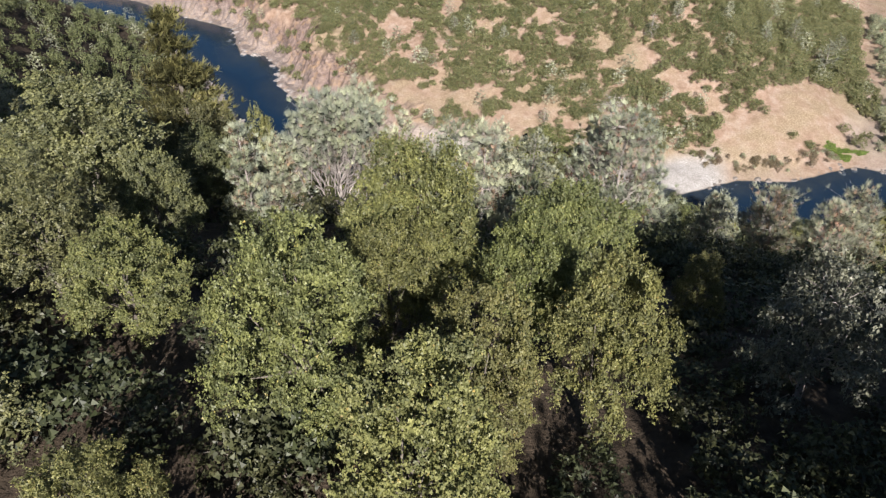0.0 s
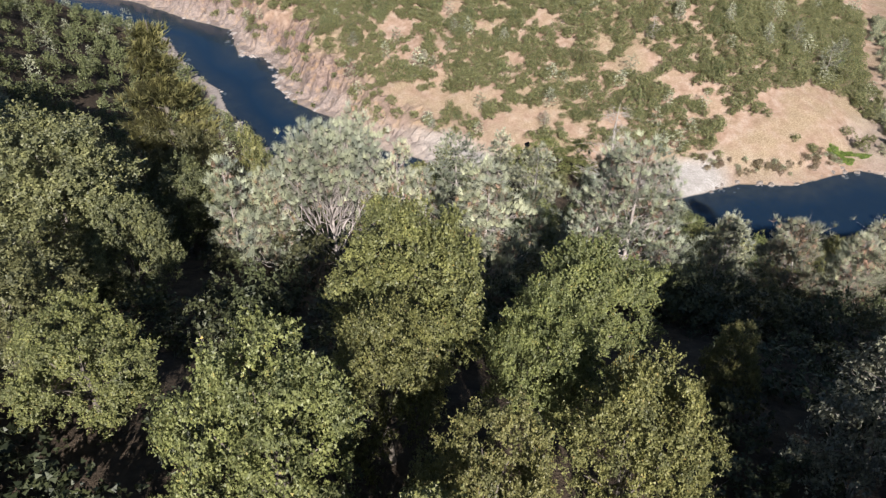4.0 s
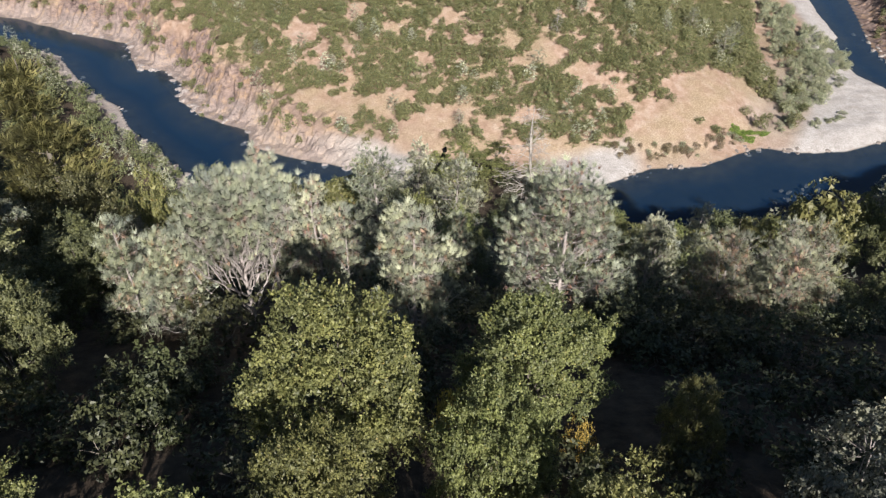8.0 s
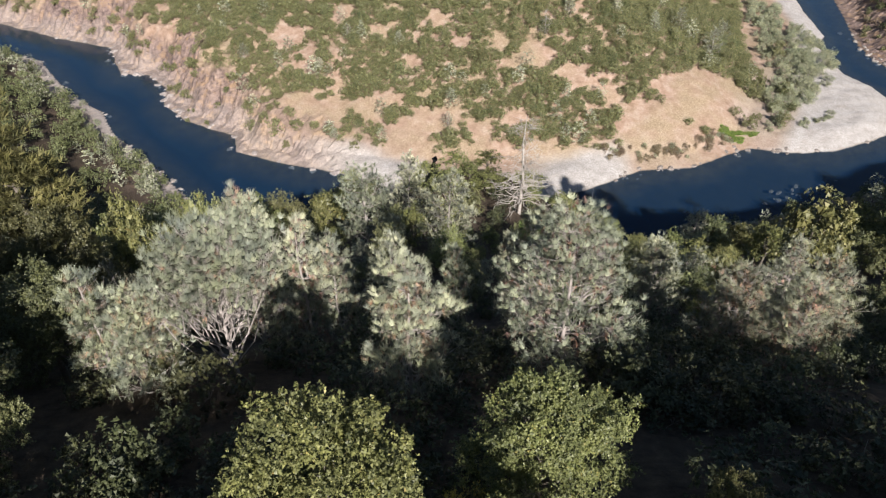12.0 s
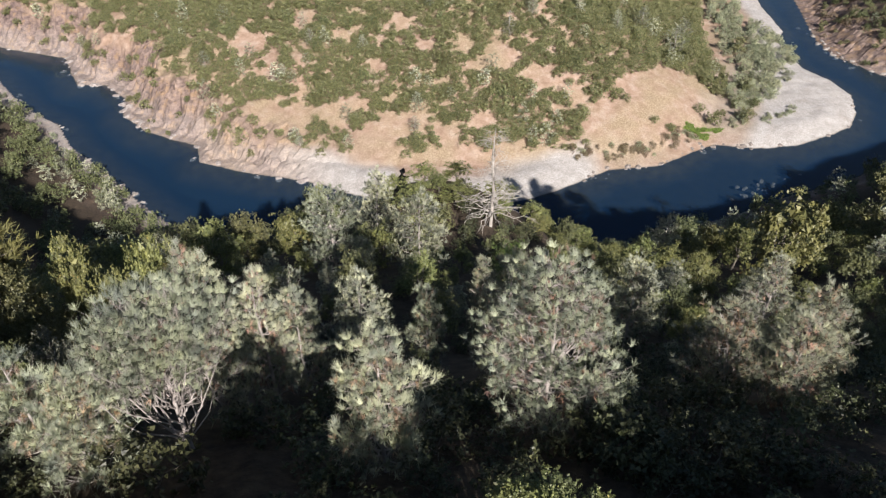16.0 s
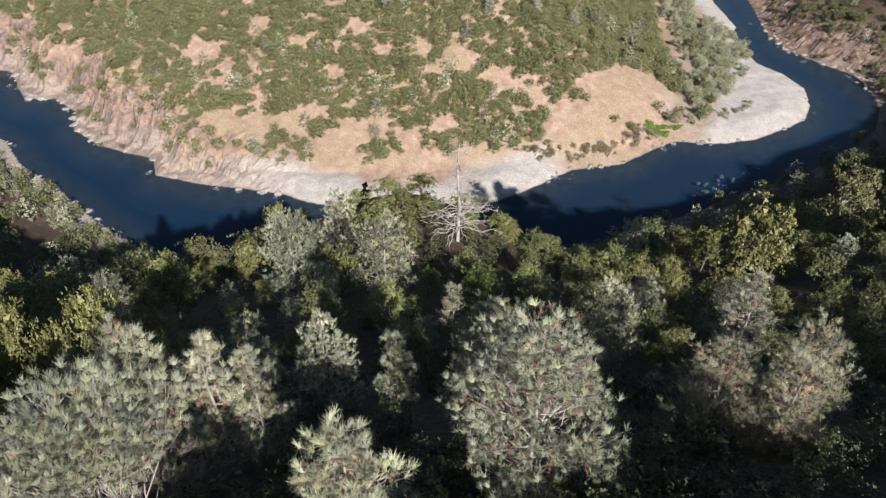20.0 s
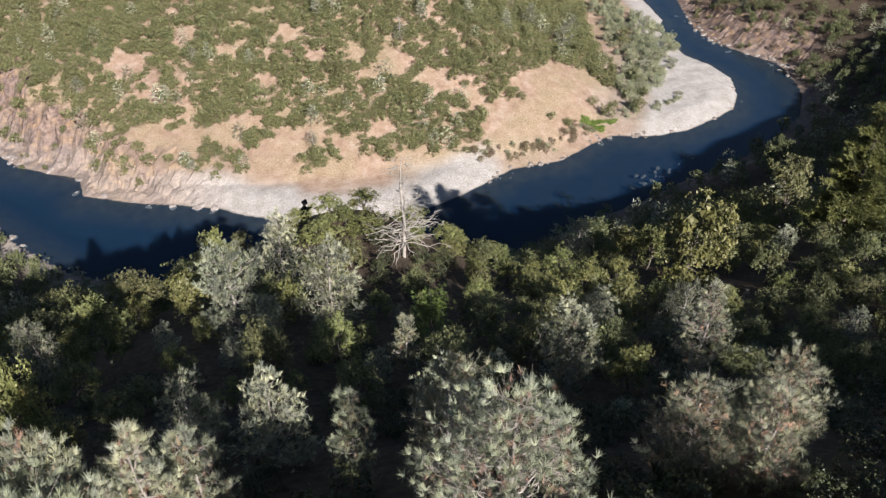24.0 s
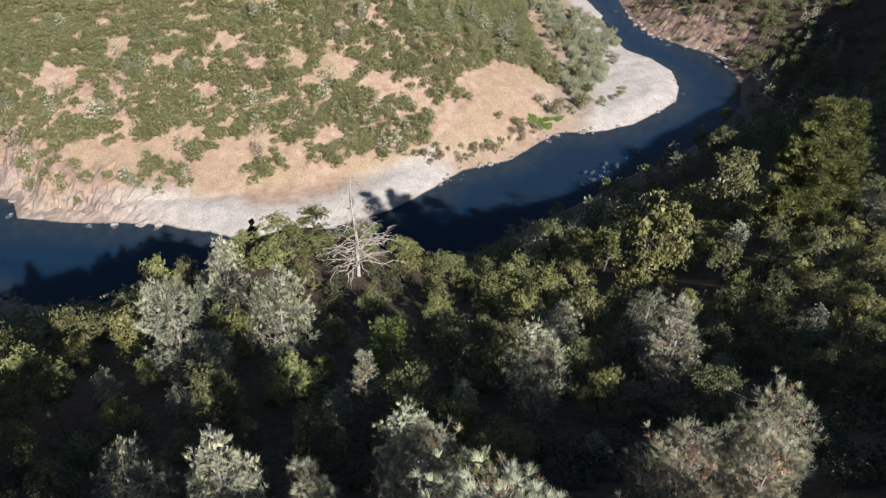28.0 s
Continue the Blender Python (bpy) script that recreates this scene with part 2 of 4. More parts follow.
    rock = np.where(far, np.maximum(cliff, 0.75 * smooth(-x, -32, 20) * (y < 300)) * (1 - smooth(dh + fbm(x, y, 12, 3, 6) * 16, 8, 15)), np.where(near, 0.9 - 0.9 * smooth(dn - 14 * smooth(x, 175, 195) * smooth(y, 195, 215), 4, 16), 0))
    rough = 1.8 * blocks(x, y, 6.5, 61) + 1.1 * blocks(x, y, 2.8, 71)
    zf = np.maximum(zf + rough * np.clip(rock * 1.3, 0, 1) * smooth(df, 0.3, 3.5) * smooth(-x, -6, 14), 0.02 + 0.25 * smooth(df, 0, 2))
    zn = zn + rough * 0.55 * rock * smooth(dn, 0.5, 5) * smooth(x, 185, 200)
    z = np.where(far, zf, np.where(near, zn, bed))
    return z, gravel, rock, np.where(far, 1, np.where(near, -1, 0))



# ---- ground sheet, water ----
def axis(lo, hi, step, reach, close):
    fine = [p for p in np.arange(lo, hi + step / 4, step / 2) if close[0] < p < close[1] or round((p - lo) / step * 2) % 2 == 0]
    out, gap = [], step
    p = hi
    while p < reach:
        gap *= 1.3
        p += gap
        out.append(p)
    back, gap, p = [], step, lo
    while p > -reach:
        gap *= 1.3
        p -= gap
        back.append(p)
    return np.array(back[::-1] + fine + out)


def mesh_from(name, verts, faces, mat, smooth_shade=False):
    me = bpy.data.meshes.new(name)
    verts = np.asarray(verts, np.float32)
    faces = np.asarray(faces, np.int32)
    k = faces.shape[1]
    me.vertices.add(len(verts))
    me.vertices.foreach_set("co", verts.ravel())
    me.loops.add(faces.size)
    me.loops.foreach_set("vertex_index", faces.ravel())
    me.polygons.add(len(faces))
    me.polygons.foreach_set("loop_start", np.arange(0, faces.size, k, dtype=np.int32))
    if smooth_shade:
        me.polygons.foreach_set("use_smooth", np.ones(len(faces), bool))
    me.update(calc_edges=True)
    if mat:
        me.materials.append(mat)
    return me


def ground_material():
    m, t, b = material("hillside_soil", 0.95, 0.15)
    at = t.nodes.new("ShaderNodeAttribute")
    at.attribute_name = "zone"
    sep = t.nodes.new("ShaderNodeSeparateColor")
    t.links.new(at.outputs["Color"], sep.inputs[0])
    fine, mid, big = noise_tex(t, 2.2, 6, 0.7), noise_tex(t, 0.35, 5, 0.65), noise_tex(t, 0.06, 4)
    soil = ramp(t, mid, [(0.28, (0.19, 0.125, 0.085)), (0.5, (0.29, 0.205, 0.15)), (0.72, (0.37, 0.295, 0.235))])
    dry = ramp(t, fine, [(0.35, (0.19, 0.14, 0.085)), (0.65, (0.33, 0.27, 0.175))])
    soil = mix(t, ramp(t, big, [(0.42, (0, 0, 0)), (0.6, (0.75, 0.75, 0.75))]), soil, dry)
    soil = mix(t, 0.35, soil, ramp(t, fine, [(0.3, (0.4, 0.4, 0.4)), (0.6, (1, 1, 1))]), "MULTIPLY")
    # stones of the beach
    co = t.nodes.new("ShaderNodeTexCoord")
    vor = node(t, "ShaderNodeTexVoronoi", Scale=4.5)
    t.links.new(co.outputs["Object"], vor.inputs["Vector"])
    stone = ramp(t, vor.outputs["Color"], [(0.0, (0.245, 0.23, 0.212)), (0.55, (0.372, 0.352, 0.328)), (1.0, (0.465, 0.445, 0.418))])
    stone = mix(t, 0.5, stone, ramp(t, mid, [(0.35, (0.6, 0.57, 0.53)), (0.65, (1, 1, 1))]), "MULTIPLY")
    # cliff
    st = node(t, "ShaderNodeMapping")
    st.inputs["Scale"].default_value = (0.9, 0.8, 1.3)
    st.inputs["Rotation"].default_value = (0.3, 0.5, 0.6)
    t.links.new(co.outputs["Object"], st.inputs["Vector"])
    crag = node(t, "ShaderNodeTexNoise", Scale=0.55, Detail=10.0, Roughness=0.78, Distortion=0.5)
    t.links.new(st.outputs[0], crag.inputs["Vector"])
    cl = ramp(t, crag.outputs[0], [(0.34, (0.05, 0.04, 0.038)), (0.45, (0.13, 0.098, 0.086)), (0.56, (0.21, 0.16, 0.135)), (0.68, (0.3, 0.24, 0.195))])
    cl = mix(t, ramp(t, mid, [(0.5, (0, 0, 0)), (0.64, (0.55, 0.55, 0.55))]), cl, (0.3, 0.2, 0.105))
    cl = mix(t, 0.6, cl, ramp(t, big, [(0.35, (0.62, 0.58, 0.62)), (0.62, (1.05, 1.0, 0.95))]), "MULTIPLY")
    litter = ramp(t, fine, [(0.3, (0.03, 0.024, 0.017)), (0.6, (0.08, 0.06, 0.042)), (0.8, (0.13, 0.1, 0.07))])
    bed = ramp(t, mid, [(0.3, (0.035, 0.03, 0.018)), (0.7, (0.085, 0.07, 0.042))])
    deep = t.nodes.new("ShaderNodeSeparateXYZ")
    t.links.new(co.outputs["Object"], deep.inputs[0])
    dr = node(t, "ShaderNodeMapRange", From_Min=-0.5, From_Max=-2.2)
    t.links.new(deep.outputs[2], dr.inputs[0])
    bed = mix(t, dr.outputs[0], bed, (0.01, 0.022, 0.034))
    col = mix(t, sep.outputs[2], soil, litter)
    col = mix(t, sep.outputs[1], col, cl)
    col = mix(t, sep.outputs[0], col, stone)
    under = node(t, "ShaderNodeMapRange", From_Min=0.15, From_Max=-0.1)
    t.links.new(deep.outputs[2], under.inputs[0])
    col = mix(t, under.outputs[0], col, bed)
    t.links.new(col, b.inputs["Base Color"])
    add = mix(t, 0.5, fine, crag.outputs[0])
    bump(t, b, add, 0.7, 0.45)
    return m


M_GROUND = ground_material()
xs, ys = axis(-150, 262, 1.6, 3500, (-105, 26)), axis(-6, 330, 1.6, 3500, (184, 300))
gx, gy = np.meshgrid(xs, ys)
gz, gravel, rock, side = land(gx, gy)
idx = np.arange(gx.size).reshape(gx.shape)
quads = np.stack([idx[:-1, :-1], idx[:-1, 1:], idx[1:, 1:], idx[1:, :-1]], -1).reshape(-1, 4)
ground_mesh = mesh_from("ground", np.stack([gx, gy, gz], -1).reshape(-1, 3), quads, M_GROUND, True)
ground_mesh.polygons.foreach_set("use_smooth", (rock.ravel()[quads].mean(1) < 0.35))
zone = ground_mesh.color_attributes.new("zone", "FLOAT_COLOR", "POINT")
litter = np.where(side < 0, 1.0, 0.0)
zone.data.foreach_set("color", np.stack([gravel, rock, litter, np.ones_like(gx)], -1).astype(np.float32).ravel())
ground = tagged(new("ground", ground_mesh), "steep canyon slopes of tan soil, leaf litter, gravel and rock", "ground", kind="structure")


def ground_z(x, y):
    """Height of the ground sheet at a place."""
    i = min(max(int(np.searchsorted(xs, x)) - 1, 0), len(xs) - 2)
    j = min(max(int(np.searchsorted(ys, y)) - 1, 0), len(ys) - 2)
    u, v = (x - xs[i]) / (xs[i + 1] - xs[i]), (y - ys[j]) / (ys[j + 1] - ys[j])
    a, b = gz[j, i] * (1 - u) + gz[j, i + 1] * u, gz[j + 1, i] * (1 - u) + gz[j + 1, i + 1] * u
    return float(a * (1 - v) + b * v)


def water_material():
    m, t, b = material("river_water")
    t.nodes.remove(b)
    clear = t.nodes.new("ShaderNodeBsdfTransparent")
    clear.inputs[0].default_value = (0.38, 0.48, 0.52, 1)
    gloss = node(t, "ShaderNodeBsdfGlossy", Roughness=0.06)
    fres = node(t, "ShaderNodeFresnel", IOR=1.33)
    co = t.nodes.new("ShaderNodeTexCoord")
    n1 = node(t, "ShaderNodeTexNoise", Scale=0.9, Detail=4.0, Roughness=0.6, Distortion=0.4)
    t.links.new(co.outputs["Object"], n1.inputs["Vector"])
    bp = node(t, "ShaderNodeBump", Strength=0.25, Distance=0.12)
    t.links.new(n1.outputs[0], bp.inputs["Height"])
    t.links.new(bp.outputs[0], gloss.inputs["Normal"])
    t.links.new(bp.outputs[0], fres.inputs["Normal"])
    # deep water colour, with the blue of the reflected sky put into it
    deep_and_sky = t.nodes.new("ShaderNodeBsdfDiffuse")
    deep_and_sky.inputs[0].default_value = (0.005, 0.023, 0.06, 1)
    body = t.nodes.new("ShaderNodeMixShader")
    body.inputs[0].default_value = 0.42
    t.links.new(clear.outputs[0], body.inputs[1])
    t.links.new(deep_and_sky.outputs[0], body.inputs[2])
    ms = t.nodes.new("ShaderNodeMixShader")
    t.links.new(fres.outputs[0], ms.inputs[0])
    t.links.new(body.outputs[0], ms.inputs[1])
    t.links.new(gloss.outputs[0], ms.inputs[2])
    t.links.new(ms.outputs[0], t.nodes["Material Output"].inputs[0])
    return m


wx, wy = np.meshgrid(np.arange(-640, 560, 8.0), np.arange(120, 1420, 8.0))
wnear = (distance(wx, wy, FAR_BANK) < 40) & (distance(wx, wy, NEAR_BANK) < 44)
wi = np.arange(wx.size).reshape(wx.shape)
wq = np.stack([wi[:-1, :-1], wi[:-1, 1:], wi[1:, 1:], wi[1:, :-1]], -1).reshape(-1, 4)
keep = wnear.ravel()[wq].any(1)
used, back = np.unique(wq[keep], return_inverse=True)
water_mesh = mesh_from("river", np.stack([wx.ravel(), wy.ravel(), np.zeros(wx.size)], -1)[used], back.reshape(-1, 4), water_material(), True)
water = tagged(new("water", water_mesh), "dark blue-green river bending between gravel and rock", "river", kind="structure")
water.visible_shadow = False


# ---- trees ----
def unit(v):
    return v / np.maximum(np.linalg.norm(v, axis=-1, keepdims=True), 1e-9)


def leaf_cards(rng, at, out, size, width=0.55, turn=0.8, kite=True, sunward=1.0):
    """Small kite-shaped leaves at the points, facing about outwards."""
    n = len(at)
    nrm = unit(out * 0.7 + rng.normal(0, turn, (n, 3)) + np.array((0.05, -0.5, 0.6)) * sunward)
    side_ = unit(np.cross(nrm, rng.normal(0, 1, (n, 3))))
    along = np.cross(nrm, side_)
    s = size * rng.uniform(0.65, 1.35, (n, 1))
    a = at - along * s * 0.5
    c = at + along * s * 0.5
    if not kite:
        w = side_ * s * width * 0.6
        return np.stack([a - w, a + w, c + nrm * s * 0.12], 1).reshape(-1, 3), np.arange(3 * n).reshape(-1, 3)
    b = at + side_ * s * width * 0.5 + along * s * 0.08 + nrm * s * 0.1
    d = at - side_ * s * width * 0.5 + along * s * 0.08 + nrm * s * 0.1
    return np.stack([a, b, c, d], 1).reshape(-1, 3), np.arange(4 * n).reshape(-1, 4)


def needle_tufts(rng, at, out, length, count, thick, spread=0.52):
    """Brushes of long needles, the needles of a brush joined at its base."""
    n = len(at)
    way = unit(np.repeat(out, count, 0) * 0.95 + rng.normal(0, spread, (n * count, 3)))
    tip = np.repeat(at, count, 0) + way * length * rng.uniform(0.7, 1.2, (n * count, 1))
    tip[:, 2] -= 0.06 * length
    turn_ = np.array([(-1.5, 0.2, 0), (-0.5, -0.3, 0.2), (0.5, 0.3, -0.2), (1.5, -0.2, 0.1)]) * thick * 2.0
    ring = (at[:, None] + turn_[None]).reshape(-1, 3)
    k = np.arange(n * count)
    root, q = 4 * (k // count), k % 3
    return np.concatenate([ring, tip]), np.stack([root + q, root + q + 1, 4 * n + k], -1)


def fitted(piece, wood, tall, wide):
    """Scale crown and wood together so that the crown is as tall and wide as asked."""
    v = piece[0]
    top = np.percentile(v[:, 2], 99.3)
    span = 2 * np.percentile(np.hypot(v[:, 0], v[:, 1]), 98)
    k = np.array([wide / span, wide / span, tall / top])
    return (wood[0] * k, wood[1]), (v * k, piece[1])


def tube(points, radii, sides=5):
    """A tapered limb through the points."""
    points, radii = np.asarray(points, float), np.asarray(radii, float)
    n = len(points)
    way = unit(np.gradient(points, axis=0))
    ref = np.where(np.abs(way[:, 2:3]) > 0.9, (1.0, 0, 0), (0, 0, 1.0))
    u = unit(np.cross(way, ref))
    w = np.cross(way, u)
    a = np.arange(sides) * 2 * math.pi / sides
    ring = points[:, None] + radii[:, None, None] * (np.cos(a)[None, :, None] * u[:, None] + np.sin(a)[None, :, None] * w[:, None])
    k = np.arange(n - 1)[:, None] * sides + np.arange(sides)[None]
    k2 = np.arange(n - 1)[:, None] * sides + (np.arange(sides)[None] + 1) % sides
    return ring.reshape(-1, 3), np.stack([k, k2, k2 + sides, k + sides], -1).reshape(-1, 4)


def joined(pieces):
    v, f, o = [], [], 0
    for a, b in pieces:
        v.append(a)
        f.append(b + o)
        o += len(a)
    return np.concatenate(v), np.concatenate(f)


def limb(rng, a, b, r, sag=0.1, n=4, sides=4):
    s = np.linspace(0, 1, n)[:, None]
    p = np.asarray(a) * (1 - s) + np.asarray(b) * s
    p = p + rng.normal(0, 0.05, p.shape) * np.linalg.norm(np.subtract(b, a)) * np.sin(s * math.pi)
    p[:, 2] += sag * np.linalg.norm(np.subtract(b, a)) * np.sin(s[:, 0] * math.pi)
    return tube(p, r * (1 - 0.8 * s[:, 0]), sides)


def oak_shape(seed, tall=6.0, wide=4.4, lumps=60, sprigs=26, per=16, size=0.105, low=0.3, kite=True, boughs=8, twigs=0, core=0, sunward=0.5, feather=0.5):
    """A broad-leaved tree: boughs that carry many small domes of leafy sprigs, with gaps between them."""
    rng = np.random.default_rng(seed)
    ang = np.arange(boughs) * 2.4 + rng.uniform(0, 1.0, boughs)
    up = (np.arange(boughs) + rng.uniform(0.2, 0.8, boughs)) / boughs
    rad = wide * rng.uniform(0.2, 0.4, boughs) * np.interp(up, (0, 0.35, 0.75, 1), (0.85, 1.0, 0.75, 0.1))
    cen = np.stack([np.cos(ang) * rad, np.sin(ang) * rad, tall * (low + (0.84 - low) * up)], -1)
    big = wide * rng.uniform(0.12, 0.22, boughs)
    pick = rng.choice(boughs, lumps, p=big**2 / (big**2).sum())
    axis_out = cen[pick] * (1, 1, 0)
    way = unit(rng.normal(0, 1, (lumps, 3)) + unit(axis_out + 1e-6) * 0.55 + (0, 0, 0.45))
    stray = np.where(rng.random(lumps) < 0.14, rng.uniform(1.15, 1.6, lumps), rng.uniform(0.7, 1.15, lumps))
    knot = cen[pick] + way * (big[pick] * stray)[:, None] * (1, 1, 0.9)
    dome = wide * rng.uniform(0.6, 1.25, lumps) * 1.0 / math.sqrt(lumps)
    n = lumps * sprigs
    which = np.repeat(np.arange(lumps), sprigs)
    s = unit(rng.normal(0, 0.8, (n, 3)) + way[which] * 0.8 + (0, 0, 0.35))
    foot = knot[which] + s * (dome[which] * rng.uniform(0.35, 1.05, n))[:, None] * (1.15, 1.15, 0.75)
    aim = unit(s + rng.normal(0, 0.4, (n, 3)) + (0, 0, 0.3))
    reach = wide * feather / math.sqrt(lumps) * rng.uniform(0.5, 1.5, (n, 1, 1))
    f = rng.uniform(0, 1, (n, per, 1))
    at = foot[:, None] + aim[:, None] * f * reach + rng.normal(0, 0.17 * wide / math.sqrt(lumps), (n, per, 3)) * (1.2 - f)
    crown = leaf_cards(rng, at.reshape(-1, 3), np.repeat(aim, per, 0), size, 0.66, 0.6, kite, sunward)
    if core:
        b = np.repeat(np.arange(boughs), core)
        o = unit(rng.normal(0, 1, (len(b), 3)))
        mass = leaf_cards(rng, cen[b] + o * (big[b] * rng.uniform(0.25, 0.75, len(b)))[:, None], o, wide * 0.075, 0.9, 0.5, kite, 0.2)
        crown = joined([crown, mass])
    thick = tall / 6
    fork = np.array([rng.normal(0, 0.03) * tall, rng.normal(0, 0.03) * tall, tall * 0.28])
    wood = [tube([(0, 0, -0.8), (0, 0, 0.1), fork * 0.5, fork, fork * (1, 1, 1.8)], np.array([0.2, 0.17, 0.14, 0.11, 0.03]) * thick, 7)]
    for c in cen:
        wood.append(limb(rng, fork - (0, 0, 0.02 * tall), c, 0.06 * thick + 0.01))
    if twigs:
        for k in range(lumps):
            wood.append(limb(rng, cen[pick[k]] * 0.7 + knot[k] * 0.3 - (0, 0, 0.05), knot[k], 0.022 * thick + 0.006, 0.08, 4, 3))
            for q in range(twigs):
                j = k * sprigs + q
                wood.append(limb(rng, knot[k], foot[j] + aim[j] * reach[j, 0] * 0.4, 0.007, 0.05, 3, 3))
    return fitted(crown, joined(wood), tall, wide)


def pine_shape(seed, tall=7.0, wide=3.8, limbs=46, per=9, needles=32, length=0.27, thick=0.0085, low=0.3, rise=(0.35, 0.75), dry=0.15, twigs=3, shape=(0.7, 1.0, 0.9, 0.62, 0.16)):
    """A grey pine: pale trunk, upswept limbs that fork, and round brushes of long needles on the outer twigs, dry ones further in."""
    rng = np.random.default_rng(seed)
    near = twigs > 0
    lean = rng.normal(0, 0.012 * tall, (2, 2))
    line = np.array([(0, 0, -0.8), (0, 0, 0.2), (*lean[0], tall * 0.4), (*lean[1], tall * 0.7), (*(lean[1] * 0.6), tall * 0.93)])
    wood = [tube(line, np.array([0.115, 0.1, 0.075, 0.05, 0.012]) * tall / 7, 7)]
    at, out, old, old_out = [], [], [], []
    beat = rng.uniform(0, 6.28, 3)
    for k in range(limbs):
        u = (k + rng.uniform(0.1, 0.9)) / limbs
        a = k * 2.39996 + rng.uniform(-0.35, 0.35)
        lobe = 1 + 0.16 * math.sin(2 * a + beat[0] + 5 * u) + 0.14 * math.sin(3 * a + beat[1] + 11 * u) + 0.1 * math.sin(17 * u + beat[2])
        r = wide / 2 * float(np.interp(u, (0, 0.22, 0.5, 0.8, 1), shape)) * lobe * rng.uniform(0.72, 1.06)
        z1 = tall * (low + (0.97 - low) * u)
        z0 = min(max(z1 - r * rng.uniform(*rise) - 0.1, tall * 0.07), tall * 0.9)
        hub = np.array([np.interp(z0, line[:, 2], line[:, 0]), np.interp(z0, line[:, 2], line[:, 1]), z0])
        end = np.array([math.cos(a) * r, math.sin(a) * r, z1])
        wood.append(limb(rng, hub, end, (0.032 * (1.2 - u) + 0.006) * tall / 7 + 0.004, -0.1, 6, 5 if near else 3))
        way = unit(end - hub)
        n = max(3, int(per * (0.55 + 0.9 * r / wide * 2)))
        f = rng.uniform(0.62, 1.0, n)
        f[0] = 1.0
        off = rng.normal(0, 1, (n, 3)) * (0.085 * wide * (0.5 + 1.1 * (1 - f)) + 0.05)[:, None] * (1, 1, 0.8)
        off[:, 2] = np.abs(off[:, 2]) * 0.9 - 0.03 * wide
        p = hub + (end - hub) * f[:, None] + off
        at.append(p)
        out.append(unit(way * 0.5 + unit(off + 1e-6) * 0.45 + (0, 0, 0.6) + rng.normal(0, 0.2, (n, 3))))
        for q in range(n if near else n // 3):
            g = max(0.3, f[q] - rng.uniform(0.12, 0.3))
            wood.append(limb(rng, hub + (end - hub) * g, p[q], 0.011 if near else 0.013, -0.08, 3, 3))
        for q in range(twigs):
            g = hub + (end - hub) * rng.uniform(0.25, 0.85)
            wood.append(limb(rng, g, g + way * rng.uniform(0.15, 0.5) + rng.normal(0, 0.16, 3) + (0, 0, 0.1), 0.008, 0, 3, 3))
        m = int(rng.poisson(n * dry)) if near else 0
        if m:
            g = rng.uniform(0.5, 0.85, (m, 1))
            old.append(hub + (end - hub) * g + rng.normal(0, 0.06 * wide, (m, 3)) * (1, 1, 0.6))
            old_out.append(unit(way * 0.5 + rng.normal(0, 0.4, (m, 3)) + (0, -0.2, 0.3)))
    crown = needle_tufts(rng, np.concatenate(at), np.concatenate(out), length, needles, thick, 0.62)
    timber, green = fitted(crown, joined(wood), tall, wide)
    if not near:
        return timber, green
    k = green[0][-1] / crown[0][-1]
    brown = needle_tufts(rng, np.concatenate(old), np.concatenate(old_out), length * 0.9, needles // 2, thick, 0.7)
    return timber, green, (brown[0] * k, brown[1])


def fir_shape(seed, tall=14.0, wide=6.0, sprays=900, size=0.5):
    """A tall conifer: straight trunk, whorls of level limbs with flat sprays, uneven outline."""
    rng = np.random.default_rng(seed)
    trunk = tube([(0, 0, -0.8), (0, 0, 1), (0.1, 0, tall * 0.5), (0.05, 0.1, tall)], np.array([0.3, 0.27, 0.17, 0.02]) * tall / 14, 8)
    wood, at, out = [], [], []
    whorls = int(tall * 2.2)
    for k in range(whorls):
        h = 0.12 + 0.86 * k / whorls
        reach = wide / 2 * (1 - h) ** 0.7 * rng.uniform(0.55, 1.1) + 0.25
        for q in range(rng.integers(2, 5)):
            a = rng.uniform(0, 6.28)
            hub = np.array([0.05, 0.03, h * tall])
            end = hub + np.array([math.cos(a) * reach, math.sin(a) * reach, reach * rng.uniform(-0.1, 0.3)])
            wood.append(limb(rng, hub, end, 0.035 * tall / 14, 0.05, 4, 3))
            m = max(6, int(sprays / whorls / 3.0 * (0.4 + reach / wide * 1.6)))
            f = rng.uniform(0.3, 1.04, m)[:, None]
            at.append(hub * (1 - f) + end * f + rng.normal(0, 0.22, (m, 3)) * (1.3, 1.3, 0.6))
            out.append(np.tile(unit(end - hub) * 0.6 + (0, 0, 0.6), (m, 1)))
    at, out = np.concatenate(at), np.concatenate(out)
    return joined([trunk] + wood), needle_tufts(rng, at, unit(out), size, 14, 0.03, 0.6)


